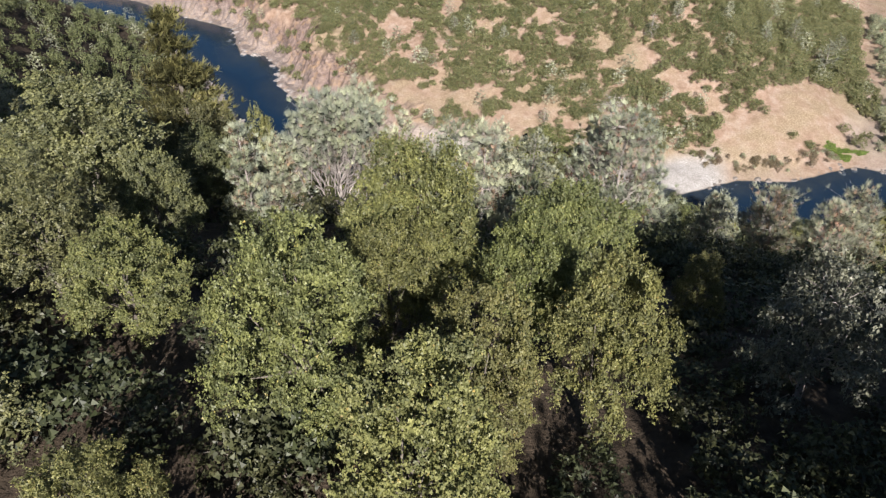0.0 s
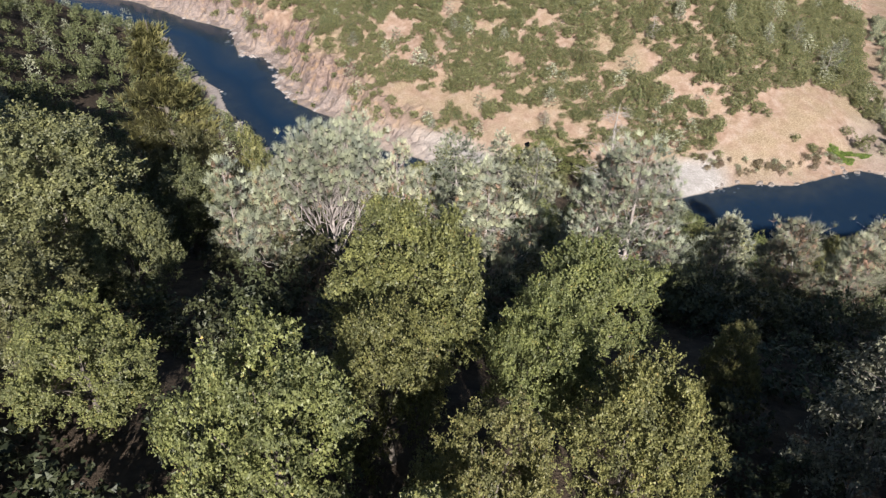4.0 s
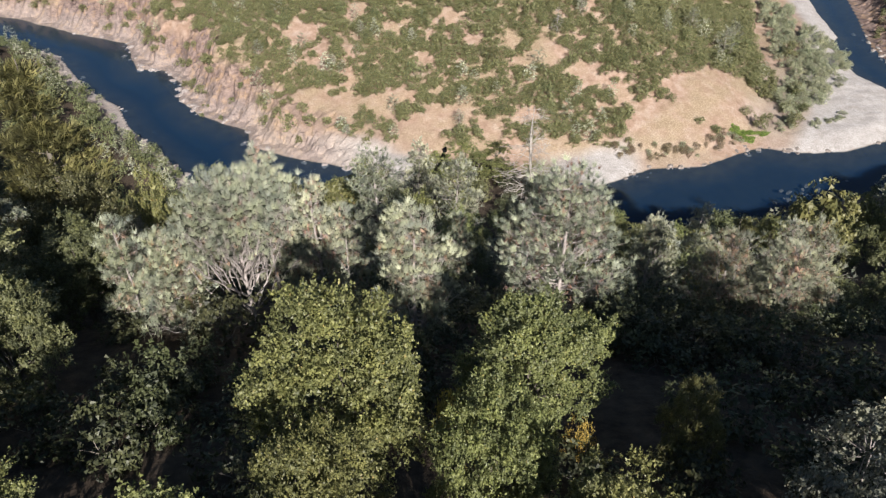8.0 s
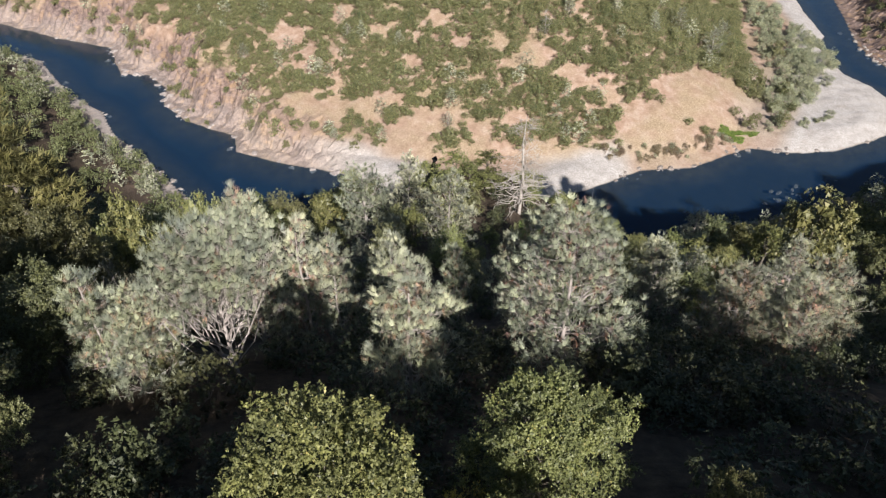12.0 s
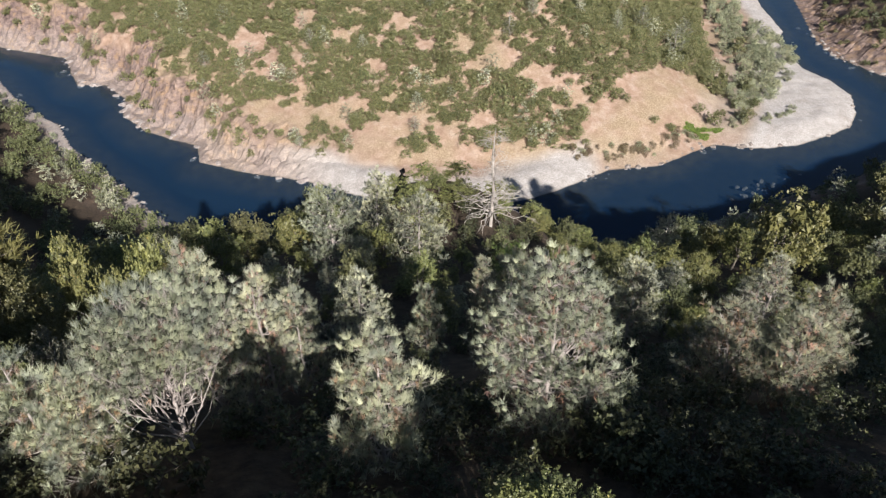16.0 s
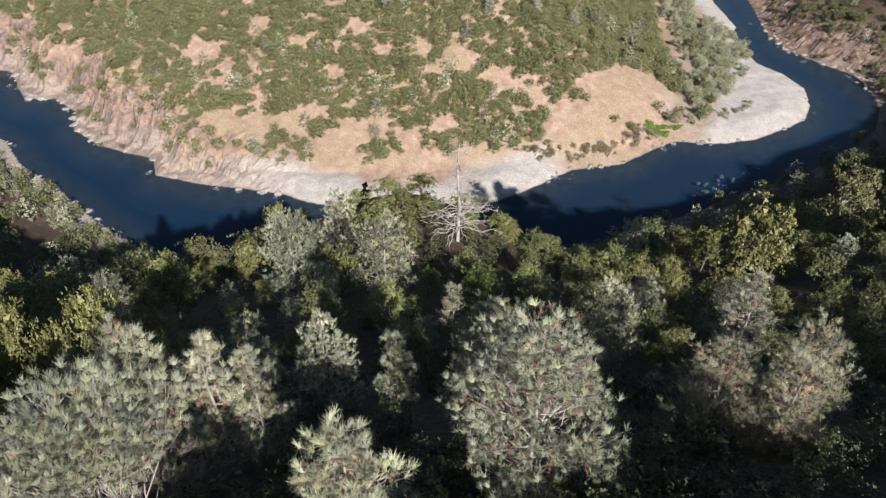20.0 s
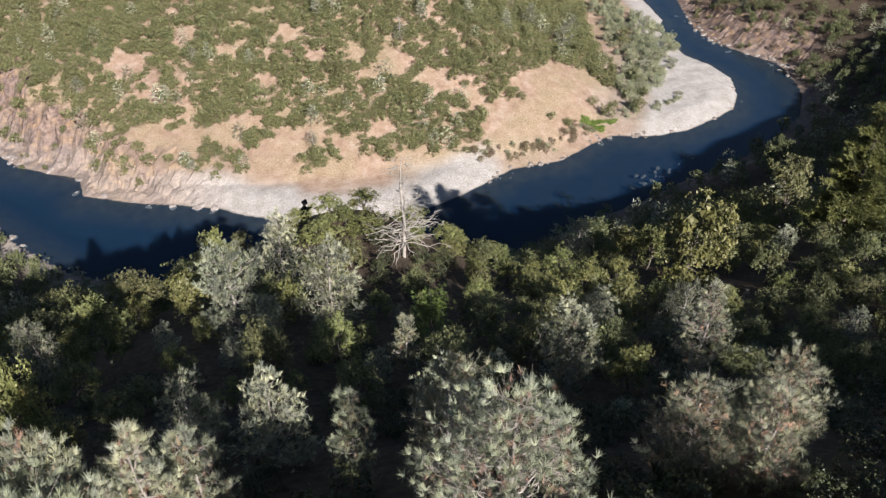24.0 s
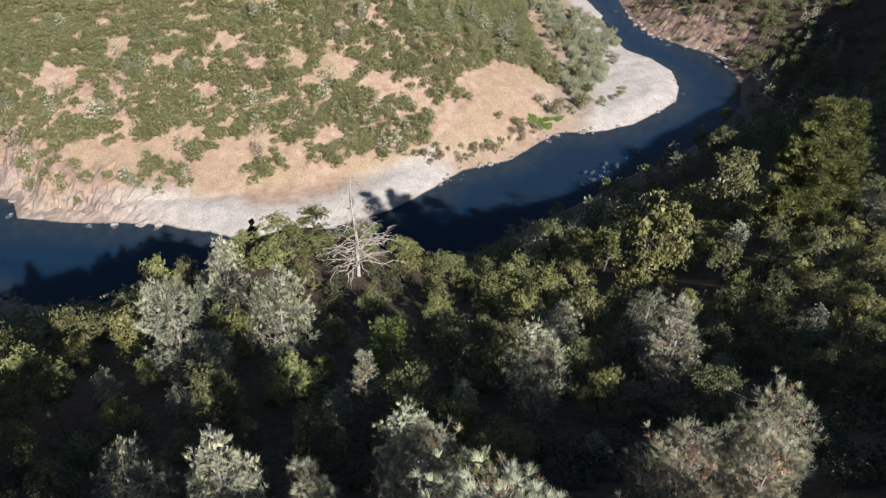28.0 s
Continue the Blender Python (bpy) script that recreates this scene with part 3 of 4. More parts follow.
def snag_shape(seed, tall=9.0):
    """A dead pine: bare trunk, broken top, drooping bare limbs with twigs."""
    rng = np.random.default_rng(seed)
    trunk = tube([(0, 0, -0.6), (0, 0, 0.2), (0.1, 0, tall * 0.4), (-0.05, 0.05, tall * 0.75), (0.05, 0, tall)], [0.14, 0.12, 0.09, 0.055, 0.012], 7)
    wood = []
    for k in range(80):
        h = rng.uniform(0.12, 0.97)
        a = rng.uniform(0, 6.28)
        reach = (1.05 - h) * 3.2 * rng.uniform(0.35, 1.0) + 0.25
        hub = np.array([0.03, 0.02, h * tall])
        end = hub + np.array([math.cos(a), math.sin(a), rng.uniform(-0.45, 0.25)]) * reach
        wood.append(limb(rng, hub, end, 0.045 * (1.2 - h), 0.08, 5, 4))
        for q in range(5):
            p = hub + (end - hub) * rng.uniform(0.3, 1.0)
            wood.append(limb(rng, p, p + unit(end - hub) * rng.uniform(0.2, 0.6) + rng.normal(0, 0.25, 3), 0.018, 0.05, 3, 3))
    return joined([trunk] + wood), None


def tree(name, shape, label, category, crown_mat, wood_mat, at=(0, 0, 0), scale=(1, 1, 1), spin=0.0):
    """An Empty at the foot with the limbed trunk and the crown under it."""
    root = new(name)
    root.empty_display_size = 0.5
    for part_name, piece, mat in zip(("trunk", "crown", "dry_needles"), shape, (wood_mat, crown_mat, M_DRY)):
        if piece is not None:
            ob = new(part_name, mesh_from(part_name, *piece, mat, part_name == "trunk"))
            ob.parent = root
    tagged(root, label, category)
    return root



class Kind:
    """A few grown shapes of one kind of tree; the first use of each is the tree itself, later ones are copies."""

    def __init__(self, name, label, category, shapes, tall, wide, leaf, wood):
        self.protos = [tree(name, s, label, category, leaf, wood) for s in shapes]
        self.fresh = [True] * len(shapes)
        self.tall, self.wide, self.turn = tall, wide, 0

    def put(self, x, y, wide, tall, spin, which=None, group="", label="", z=None):
        k = self.turn % len(self.protos) if which is None else which
        self.turn += 1
        z = (ground_z(x, y) if z is None else z) - 0.15
        m = Matrix.Translation((x, y, z)) @ Matrix.Rotation(spin, 4, "Z")
        if self.fresh[k]:
            ob, self.fresh[k] = self.protos[k], False
            ob.matrix_basis = m
        else:
            ob = copy_thing(self.protos[k], m)
        ob.scale = (wide / self.wide, wide / self.wide, tall / self.tall)
        return tagged(ob, label=label, group=group)


OAK = Kind("oak_tree", "yellow-green oak with small leaves on the steep slope", "tree",
           [oak_shape(s, 6, 4.4, 290, 15, 15, 0.064, 0.24, False, n + 4, feather=1.0) for s, n in ((1, 7), (2, 9), (3, 8), (4, 10))], 6, 4.4, M_OAK, M_BARK)
OAK_M = Kind("oak_tree", "olive-green oak in the canyon wood", "tree",
             [oak_shape(s, 6, 4.4, 150, 8, 7, 0.1, 0.22, False, 10, core=30, feather=0.8) for s in (11, 12, 13)], 6, 4.4, M_OAK, M_BARK)
OAK_B = Kind("oak_tree", "olive-green oak in the canyon wood", "tree",
             [oak_shape(s, 6, 4.4, 110, 6, 6, 0.145, 0.22, False, 10, core=30) for s in (14, 15, 16, 17)], 6, 4.4, M_OAK, M_BARK)
LIVE_M = Kind("live_oak_tree", "dark green live oak in the canyon wood", "tree",
              [oak_shape(s, 5.5, 4.6, 150, 8, 7, 0.1, 0.2, False, 11, core=30, feather=0.8) for s in (21, 22)], 5.5, 4.6, M_LIVE, M_BARK)
LIVE_B = Kind("live_oak_tree", "dark green live oak in the canyon wood", "tree",
              [oak_shape(s, 5.5, 4.6, 110, 6, 6, 0.145, 0.2, False, 11, core=30) for s in (23, 24, 25)], 5.5, 4.6, M_LIVE, M_BARK)
# M_SHADE: live oak foliage darkened to stand for shade
SCRUB = Kind("scrub_oak", "low scrub oak, its leaves coloured darker for the shade under the trees", "shrub",
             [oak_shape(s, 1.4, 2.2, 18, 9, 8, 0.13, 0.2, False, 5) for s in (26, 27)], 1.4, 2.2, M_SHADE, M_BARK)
LIVE = Kind("live_oak_tree", "dense dark green live oak beside the slope", "tree",
            [oak_shape(s, 6, 5, 300, 15, 14, 0.07, 0.2, False, 15, feather=0.9) for s in (31, 32)], 6, 5, M_LIVE, M_BARK)
SILVER = Kind("live_oak_tree", "silvery-leaved live oak at the shaded slope", "tree",
              [oak_shape(33, 5, 4.4, 80, 16, 12, 0.11, 0.22, twigs=2, boughs=9)], 5, 4.4, M_SILVER, M_PALE)
PINE_B = Kind("grey_pine", "silvery grey pine standing among dark oaks", "pine tree",
              [pine_shape(s, 7, 3.8, 50, 12, 13, 0.34, 0.023, 0.12, twigs=0, shape=(0.8, 1.0, 0.96, 0.78, 0.3)) for s in (61, 62, 63)], 7, 3.8, M_PINE, M_PALE)
FIR = Kind("conifer", "tall olive-green conifer with level branches", "conifer",
           [fir_shape(71, sprays=5200, size=0.42), fir_shape(72, sprays=3000)], 14, 6, M_FIR, M_BARK)
CONE = Kind("conifer", "small bright green conifer among the oaks", "conifer",
            [fir_shape(75, 6, 2.6, 700, 0.22)], 6, 2.6, M_GREEN, M_BARK)
GOLD = Kind("oak_tree", "small oak with yellow autumn leaves", "tree", [oak_shape(81, 3, 2.2, 20, 14, 10, 0.075, twigs=2, boughs=5)], 3, 2.2, M_GOLD, M_BARK)
SNAG = Kind("dead_tree", "bare grey dead pine with drooping broken limbs", "dead tree", [snag_shape(91)], 9, 5, M_PINE, M_DEAD)

rng = np.random.default_rng(5)
taken = []


def key(kind, x, y, top, wide, which=None, label="", tall=None, spin=None):
    z = ground_z(x, y)
    h = tall or min(max(top - z, wide * 0.8), wide * 1.9)
    taken.append((x, y, wide))
    return kind.put(x, y, wide, h, rng.uniform(0, 6.28) if spin is None else spin, which, "trees on the near slope", label)


def single(name, label, category, shape, leaf, wood, x, y, wide, spin=0.0):
    """A tree of its own shape, grown for its place."""
    taken.append((x, y, wide))
    root = tree(name, shape, label, category, leaf, wood)
    root.matrix_basis = Matrix.Translation((x, y, ground_z(x, y) - 0.1)) @ Matrix.Rotation(spin, 4, "Z")
    return tagged(root, group="trees on the near slope")


# trees close to the start of the flight
for k, (x, y, top, wide) in enumerate(((-2.3, 8.2, 104.2, 2.9), (0.55, 7.6, 104.5, 2.1), (-0.55, 12.2, 103.2, 3.1), (2.7, 8.5, 103.2, 2.3), (-0.35, 5.5, 104.2, 3.0),
                                       (-4.6, 5.4, 102.7, 1.9), (1.7, 10.6, 103.0, 2.1), (3.1, 14.0, 101.0, 3.3), (5.75, 12.2, 100.4, 1.5), (-6.4, 10.9, 102.0, 2.6), (-0.9, 10.0, 103.6, 2.0))):
    key(OAK, x, y, top, wide, k % 4)
for x, y, top, wide in ((-8.6, 12.3, 102.6, 3.4), (-10.2, 9.5, 102.5, 3.6), (-10.3, 18.2, 101.6, 5.6), (-8.3, 16.8, 100.2, 2.8), (-9.0, 23, 97.4, 3.6), (-11.0, 28.8, 95.8, 4.5), (-14, 24, 98.5, 6)):
    key(LIVE, x, y, top, wide)
for x, y, top, wide in ((-6.4, 32.6, 93.6, 3.2), (-9.4, 33.8, 93.2, 3.4)):
    key(OAK_M, x, y, top, wide, tall=top - ground_z(x, y))
key(SILVER, 7.0, 9.4, 102.6, 2.8)
key(SILVER, -7.2, 24.4, 97.6, 2.2)
key(GOLD, 1.45, 12.9, 101.2, 1.2)
key(GOLD, 3.9, 12.6, 100.3, 0.9)
# grey pines of the first row, each of its own growth
GREY_LABEL = "grey-green pine with a pale trunk and round needle brushes"
single("grey_pine", "broad grey pine with bare pale limbs below its crown", "pine tree",
       pine_shape(51, 5.6, 4.0, 76, 11, 34, low=0.8, rise=(1.5, 2.4), dry=0.12, twigs=8, shape=(1.0, 0.95, 0.82, 0.6, 0.25)), M_PINE, M_PALE, -3.6, 21.5, 4.0)
for seed, x, y, tall, wide, limbs in ((41, 1.3, 19.3, 5.0, 2.6, 34), (42, 6.1, 21.3, 6.3, 4.7, 66), (43, -5.3, 20.4, 3.9, 2.5, 32), (44, -6.9, 21.4, 4.3, 1.9, 24), (45, -3.0, 23.6, 6.5, 2.6, 36),
                                      (47, -1.6, 24.9, 5.8, 2.2, 30), (48, -0.7, 26.2, 4.9, 2.3, 26), (49, 3.8, 27.4, 4.9, 1.8, 24), (53, 23.2, 33.0, 7.6, 3.6, 50)):
    single("grey_pine", GREY_LABEL, "pine tree", pine_shape(seed, tall, wide, limbs, 13, low=0.24 if wide > 4 else 0.14, dry=0.28, shape=(0.75, 1.0, 0.86, 0.56, 0.15)), M_PINE, M_PALE, x, y, wide)
for seed, x, y, tall, wide, limbs in ((52, 6.0, 24.7, 6.0, 3.2, 40), (54, 14.6, 31.8, 5.4, 2.1, 26), (50, 8.6, 37.2, 4.6, 1.8, 24)):
    single("grey_pine", "grey-green pine among dark oaks, needles coloured darker for shade", "pine tree", pine_shape(seed, tall, wide, limbs, 12, 26, thick=0.011, low=0.2, twigs=1), M_DIM_PINE, M_PALE, x, y, wide)
for seed, x, y, tall, wide, limbs in ((46, 16.1, 22.9, 5.3, 3.4, 46), (55, 12.9, 22.9, 4.6, 3.2, 40), (56, 14.6, 21.7, 4.0, 3.0, 34)):
    single("grey_pine", "brownish grey pine with many dry needles", "pine tree", pine_shape(seed, tall, wide, limbs, 13, low=0.2, dry=0.5, twigs=4), M_DIM_PINE, M_PALE, x, y, wide)
for x, y, top, wide in ((1.1, 48.4, 84.8, 4.6), (6.9, 47.0, 84.4, 4.4), (44, 76, 62, 4.5), (10.6, 45, 82.3, 1.2)):
    key(PINE_B, x, y, top, wide)
# the wood further down, tree by tree
for x, y, wide in ((2.9, 46.6, 2.0), (16.3, 34.5, 3.6), (-3.1, 46.6, 1.6), (0.4, 42.3, 1.6), (9.3, 40.3, 1.4), (-33.0, 146.0, 4.5), (43.4, 38.1, 2.5),
                   (3.7, 61.9, 2.3), (28.4, 33.6, 2.0), (7.1, 37.2, 1.6), (14.8, 28.1, 1.3), (12.8, 35.3, 1.7)):
    key(PINE_B, x, y, 0, wide, tall=wide * rng.uniform(1.3, 1.7))
for x, y, wide in ((9.3, 63.5, 5.2), (13.8, 63.9, 4.4), (20.7, 62.0, 3.6), (44.5, 56.4, 9.5), (32.6, 56.9, 4.8), (25.1, 58.6, 3.1), (23.7, 51.9, 3.2),
                   (-1.9, 55.1, 3.9), (-15.6, 102.7, 6.4), (-15.7, 139.1, 6.8), (10.2, 48.5, 2.2), (26.5, 43.3, 4.3), (63.6, 70.8, 5.9), (47.4, 66.2, 5.3),
                   (-2.3, 42.0, 2.0), (0.1, 37.6, 1.5), (3.0, 37.0, 1.3), (2.0, 34.6, 1.4), (-9.3, 52.3, 2.8), (-6.9, 41.4, 2.6), (18.7, 32.4, 2.5),
                   (45.3, 36.4, 3.7), (42.6, 55.7, 3.4), (67.2, 61.9, 6.7), (18.2, 49.8, 2.5)):
    key(OAK_M if y < 50 else OAK_B, x, y, 0, wide, tall=wide * rng.uniform(1.0, 1.3) * (0.46 if 61 < y < 65 and x < 22 else 1))
for x, y, wide in ((138.8, 133.0, 8.8), (154.5, 154.8, 5.7), (172.5, 163.5, 5.0), (50.9, 82.3, 7.3), (79.5, 77.5, 9.2), (55.3, 46.7, 5.2), (52.7, 46.5, 3.6),
                   (33.8, 40.1, 3.2), (19.3, 44.8, 2.3), (13.8, 38.0, 2.1), (11.5, 43.3, 2.0), (12.7, 41.0, 1.9), (5.2, 41.5, 2.4), (8.0, 42.9, 1.6),
                   (-6.1, 51.4, 2.1), (-1.0, 48.0, 2.0), (2.3, 42.6, 1.5), (-3.9, 38.8, 2.0), (-1.1, 35.4, 1.9), (29.3, 39.2, 2.3)):
    key((LIVE_M if y < 50 else LIVE_B) if rng.random() < 0.6 else OAK_B, x, y, 0, wide, tall=wide * rng.uniform(0.95, 1.25))
# three oaks added so that their shade reaches further over the river
for x, y, wide in ((-6, 60.5, 4.5), (-11, 62, 4.5), (-2, 62, 4)):
    key(LIVE_B, x, y, 0, wide, tall=wide * 1.15)
for x, y, wide in ((11, 68.5, 4), (14.5, 69, 4), (18.5, 67.5, 3.6), (6.5, 66, 3.6), (22.5, 68, 4), (12, 66, 3), (17.5, 63.4, 3), (8.2, 70, 3)):
    key(OAK_B, x, y, 0, wide, tall=wide * rng.uniform(0.55, 0.7))
key(CONE, 11.4, 41.2, 85.5, 2.6)
key(FIR, -12.4, 31.5, 100.5, 5.5, 0, tall=12)
key(FIR, 66.5, 58.5, 78, 9, 0, tall=18.5)
key(FIR, 73, 60, 78, 9, 0, tall=18)
key(FIR, 76, 62, 79, 7, 1, tall=16)
key(SNAG, 15.6, 60.0, 81.0, 7.5, tall=10.3)
key(SNAG, 42.5, 47.5, 0, 1.6, tall=4.0, label="small bare white snag among dark oaks")
SNAG.put(66.5, 223.5, 6, 8.5, 1.0, label="bare leafless tree standing on the sunny hill")

# the wood between them
spots = [(x, y, w) for x, y, w in taken]
wood_count = 0
for tries in range(9000):
    y = rng.uniform(4, 92)
    x = rng.uniform(-0.72 * y - 14, 1.5 * y + 10)
    if x > 105 or x < -62:
        continue
    w = rng.uniform(1.9, 3.3) * (1 + y / 160)
    if y < 26 and abs(x - 2) < 9 or (11 < x < 27 and 6 < y < 27) or (3 < x < 25 and 64 < y < 84):
        continue
    if any((x - a) ** 2 + (y - b) ** 2 < (0.47 * (w + c)) ** 2 for a, b, c in spots):
        continue
    spots.append((x, y, w))
    r = rng.random()
    kind = PINE_B if r < 0.07 else (LIVE_M if y < 46 else LIVE_B) if r < 0.55 else (OAK_M if y < 46 else OAK_B)
    tall = w * (rng.uniform(0.95, 1.4) if y > 26 else rng.uniform(0.75, 1.05)) * (1.3 if kind is PINE_B else 1)
    kind.put(x, y, w, tall, rng.uniform(0, 6.28), group="trees on the near slope")
    wood_count += 1
    if wood_count > 400:
        break
print("wood", wood_count)


# low scrub under the trees
scrub = 0
for tries in range(5000):
    y = 3 + 40 * rng.random() ** 1.3
    x = rng.uniform(-0.62 * y - 7, 1.0 * y + 9)
    w = rng.uniform(1.5, 2.8)
    if any((x - a) ** 2 + (y - b) ** 2 < (0.27 * (w + c)) ** 2 for a, b, c in spots):
        continue
    spots.append((x, y, w))
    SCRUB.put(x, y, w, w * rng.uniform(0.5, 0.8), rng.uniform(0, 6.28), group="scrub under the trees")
    scrub += 1
    if scrub > 257:
        break
# trees added behind the start, mostly out of view, to shade the slope
for x, y, w, h in ((-12, -1, 4.5, 6), (-6, -5, 4, 5.5), (-1, -8, 4.5, 6), (4, -5, 4.5, 7), (6.9, 0.4, 4.4, 7.5), (11, 2, 5, 7.5), (13, 6.5, 4.5, 6), (9, 4.5, 3.5, 6), (-18, 3, 5, 6)):
    (LIVE if x > 5 else LIVE_B).put(x, y, w, h, rng.uniform(0, 6.28), group="trees on the near slope")
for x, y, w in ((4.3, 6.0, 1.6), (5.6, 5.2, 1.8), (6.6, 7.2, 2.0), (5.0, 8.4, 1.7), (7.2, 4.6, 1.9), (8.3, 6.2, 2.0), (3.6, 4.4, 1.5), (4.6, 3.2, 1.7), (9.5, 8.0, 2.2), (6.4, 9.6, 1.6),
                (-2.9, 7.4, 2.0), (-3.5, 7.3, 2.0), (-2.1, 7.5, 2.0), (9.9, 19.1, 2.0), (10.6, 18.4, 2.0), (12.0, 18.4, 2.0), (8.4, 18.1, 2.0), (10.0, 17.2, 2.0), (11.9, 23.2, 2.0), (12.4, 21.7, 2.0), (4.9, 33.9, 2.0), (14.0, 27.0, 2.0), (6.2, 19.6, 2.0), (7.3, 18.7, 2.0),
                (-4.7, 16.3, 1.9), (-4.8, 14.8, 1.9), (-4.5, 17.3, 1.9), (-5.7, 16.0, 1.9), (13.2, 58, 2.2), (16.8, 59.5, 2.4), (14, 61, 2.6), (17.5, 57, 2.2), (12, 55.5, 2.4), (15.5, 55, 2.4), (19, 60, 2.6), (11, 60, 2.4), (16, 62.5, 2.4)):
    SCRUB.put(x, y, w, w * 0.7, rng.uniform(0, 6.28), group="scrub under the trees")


def crowd(name, label, category, places, shapes, mat, unit_wide, unit_tall):
    """Many far crowns in one mesh."""
    pieces = []
    z = land(np.array([p[0] for p in places]), np.array([p[1] for p in places]))[0]
    for k, ((x, y, w, t), zz) in enumerate(zip(places, z)):
        v, f = shapes[k % len(shapes)]
        a = rng.uniform(0, 6.28)
        c, s = math.cos(a), math.sin(a)
        v = np.stack([(v[:, 0] * c - v[:, 1] * s) * w / unit_wide, (v[:, 0] * s + v[:, 1] * c) * w / unit_wide, v[:, 2] * t / unit_tall], -1)
        pieces.append((v + (x, y, zz - 0.2), f))
    v, f = joined(pieces)
    return tagged(new(name, mesh_from(name, v, f, mat)), label, category, kind="stuff")


# the wood lower down to the river and along the outer bank
far_wood = {"oak": [], "pine": []}
px, py = rng.uniform(-150, 330, 7000), rng.uniform(80, 320, 7000)
pd = distance(px, py, NEAR_BANK)
pside = land(px, py)[3]
cells = {}
for x, y, d, sd in zip(px, py, pd, pside):
    if sd >= 0 or d < 3 or (x > 185 and y > 200 and d < 15) or (y < 94 and -62 < x < 105) or x < -0.72 * y - 20 or x > 1.5 * y + 20:
        continue
    c = (int(x / 4.8), int(y / 4.8))
    if c in cells:
        continue
    cells[c] = 1
    w = rng.uniform(3.2, 6.0)
    far_wood["pine" if rng.random() < 0.14 else "oak"].append((x, y, w, w * rng.uniform(0.8, 1.2)))
print("far wood", len(far_wood["oak"]), len(far_wood["pine"]))
crowd("woodland", "dark oak wood on the shaded lower slope", "woodland", far_wood["oak"],
      [oak_shape(s, 5, 4.4, 40, 4, 4, 0.33, 0.2, False, 8, core=14)[1] for s in (101, 102, 103, 104, 105)], M_LIVE, 4.4, 5)
crowd("woodland", "grey pines scattered through the lower wood", "woodland", [(a, b, w, t * 1.5) for a, b, w, t in far_wood["pine"]],
      [pine_shape(s, 7, 3.8, 22, 5, 8, 0.5, 0.05, 0.2, twigs=0)[1] for s in (111, 112)], M_PINE, 3.8, 7)

# ---- the hill inside the bend ----
CLEARINGS = [(-16, 242, 5.3, 4.7), (-9, 231, 2, 6.5), (12, 207, 5.9, 2.4), (7, 205, 2, 3.5), (26, 196, 7.5, 4.3), (17, 195, 5, 2.5),
             (51, 222, 2.2, 2.6), (62, 215, 4.5, 5), (55, 213, 5.3, 2), (71, 207, 3.6, 2.3), (76, 203, 2.5, 2), (40, 191, 3.3, 2.8)]
CLEARINGS += [(16, 189, 8, 3), (36, 183, 12, 3.4), (56, 180, 8, 2.5), (121, 204, 12, 7), (98, 182, 12, 4), (51, 193, 2.7, 2), (92, 189, 9, 6), (105, 199, 8, 7.9), (112, 192, 8.8, 5.7), (87, 185, 6.9, 4), (-5, 209, 8.6, 3.2),
              (-13, 214, 5, 2), (33, 236, 2.2, 3), (40, 223, 2.7, 2), (23, 220, 2.2, 2.3), (2, 247, 2, 3.3), (14, 235, 2.7, 2), (82, 199, 2.1, 2.4)]
bushes = {"chap": [], "pine": []}
px, py = rng.uniform(-150, 185, 22000), rng.uniform(178, 340, 22000)
dfoot = distance(px, py, FOOT)
hill = inside(px, py, np.vstack([FOOT, NORTH]))
open_ = fbm(px, py, 14, 4, 33) + 0.27 * (1 - smooth(dfoot, 5, 16))
cliffy = smooth(-px, -30, 20) * (1 - smooth(dfoot, 11, 20))
cells = {}
for x, y, d, h, o, c in zip(px, py, dfoot, hill, open_, cliffy):
    if not h or d < 2 or (y > 296 and x > -45) or o > 0.52 or rng.random() < c * 0.9:
        continue
    w = rng.uniform(3.0, 5.8)
    if any(((x - a) / (ra + 0.3 * w)) ** 2 + ((y - b) / (rb + 0.3 * w)) ** 2 < 1 for a, b, ra, rb in CLEARINGS):
        continue
    k = (int(x / 2.35), int(y / 2.35))
    if k in cells:
        continue
    cells[k] = 1
    bushes["pine" if rng.random() < 0.025 else "chap"].append((x, y, w, w * rng.uniform(0.5, 0.85)))
print("bushes", len(bushes["chap"]), len(bushes["pine"]))
crowd("chaparral", "dense green chaparral and scrub oak on the sunny hill", "shrubs", bushes["chap"],
      [oak_shape(s, 4, 4.4, 40, 4, 4, 0.3, 0.2, False, 7, core=20)[1] for s in (121, 122, 123, 124, 125)], M_CHAP, 4.4, 4)
crowd("chaparral", "grey pines scattered over the sunny hill", "shrubs", [(a, b, w, t * 2.2) for a, b, w, t in bushes["pine"]],
      [pine_shape(s, 7, 3.8, 22, 5, 8, 0.5, 0.05, 0.2, twigs=0)[1] for s in (131, 132)], M_PINE, 3.8, 7)


# ---- single trees and shrubs on the hill inside the bend ----
HILL_OAK = Kind("hill_shrub", "round green scrub oak bush on the sunny hill", "shrub",
                [oak_shape(s, 4, 4.4, 60, 5, 6, 0.22, 0.2, False, 8, core=24) for s in (141, 142, 143)], 4, 4.4, M_CHAP, M_BARK)
HILL_PINE = Kind("grey_pine", "silvery grey pine on the sunny hill", "pine tree",
                 [pine_shape(s, 7, 3.8, 34, 7, 10, 0.45, 0.032, 0.2, twigs=0) for s in (151, 152)], 7, 3.8, M_PINE, M_PALE)
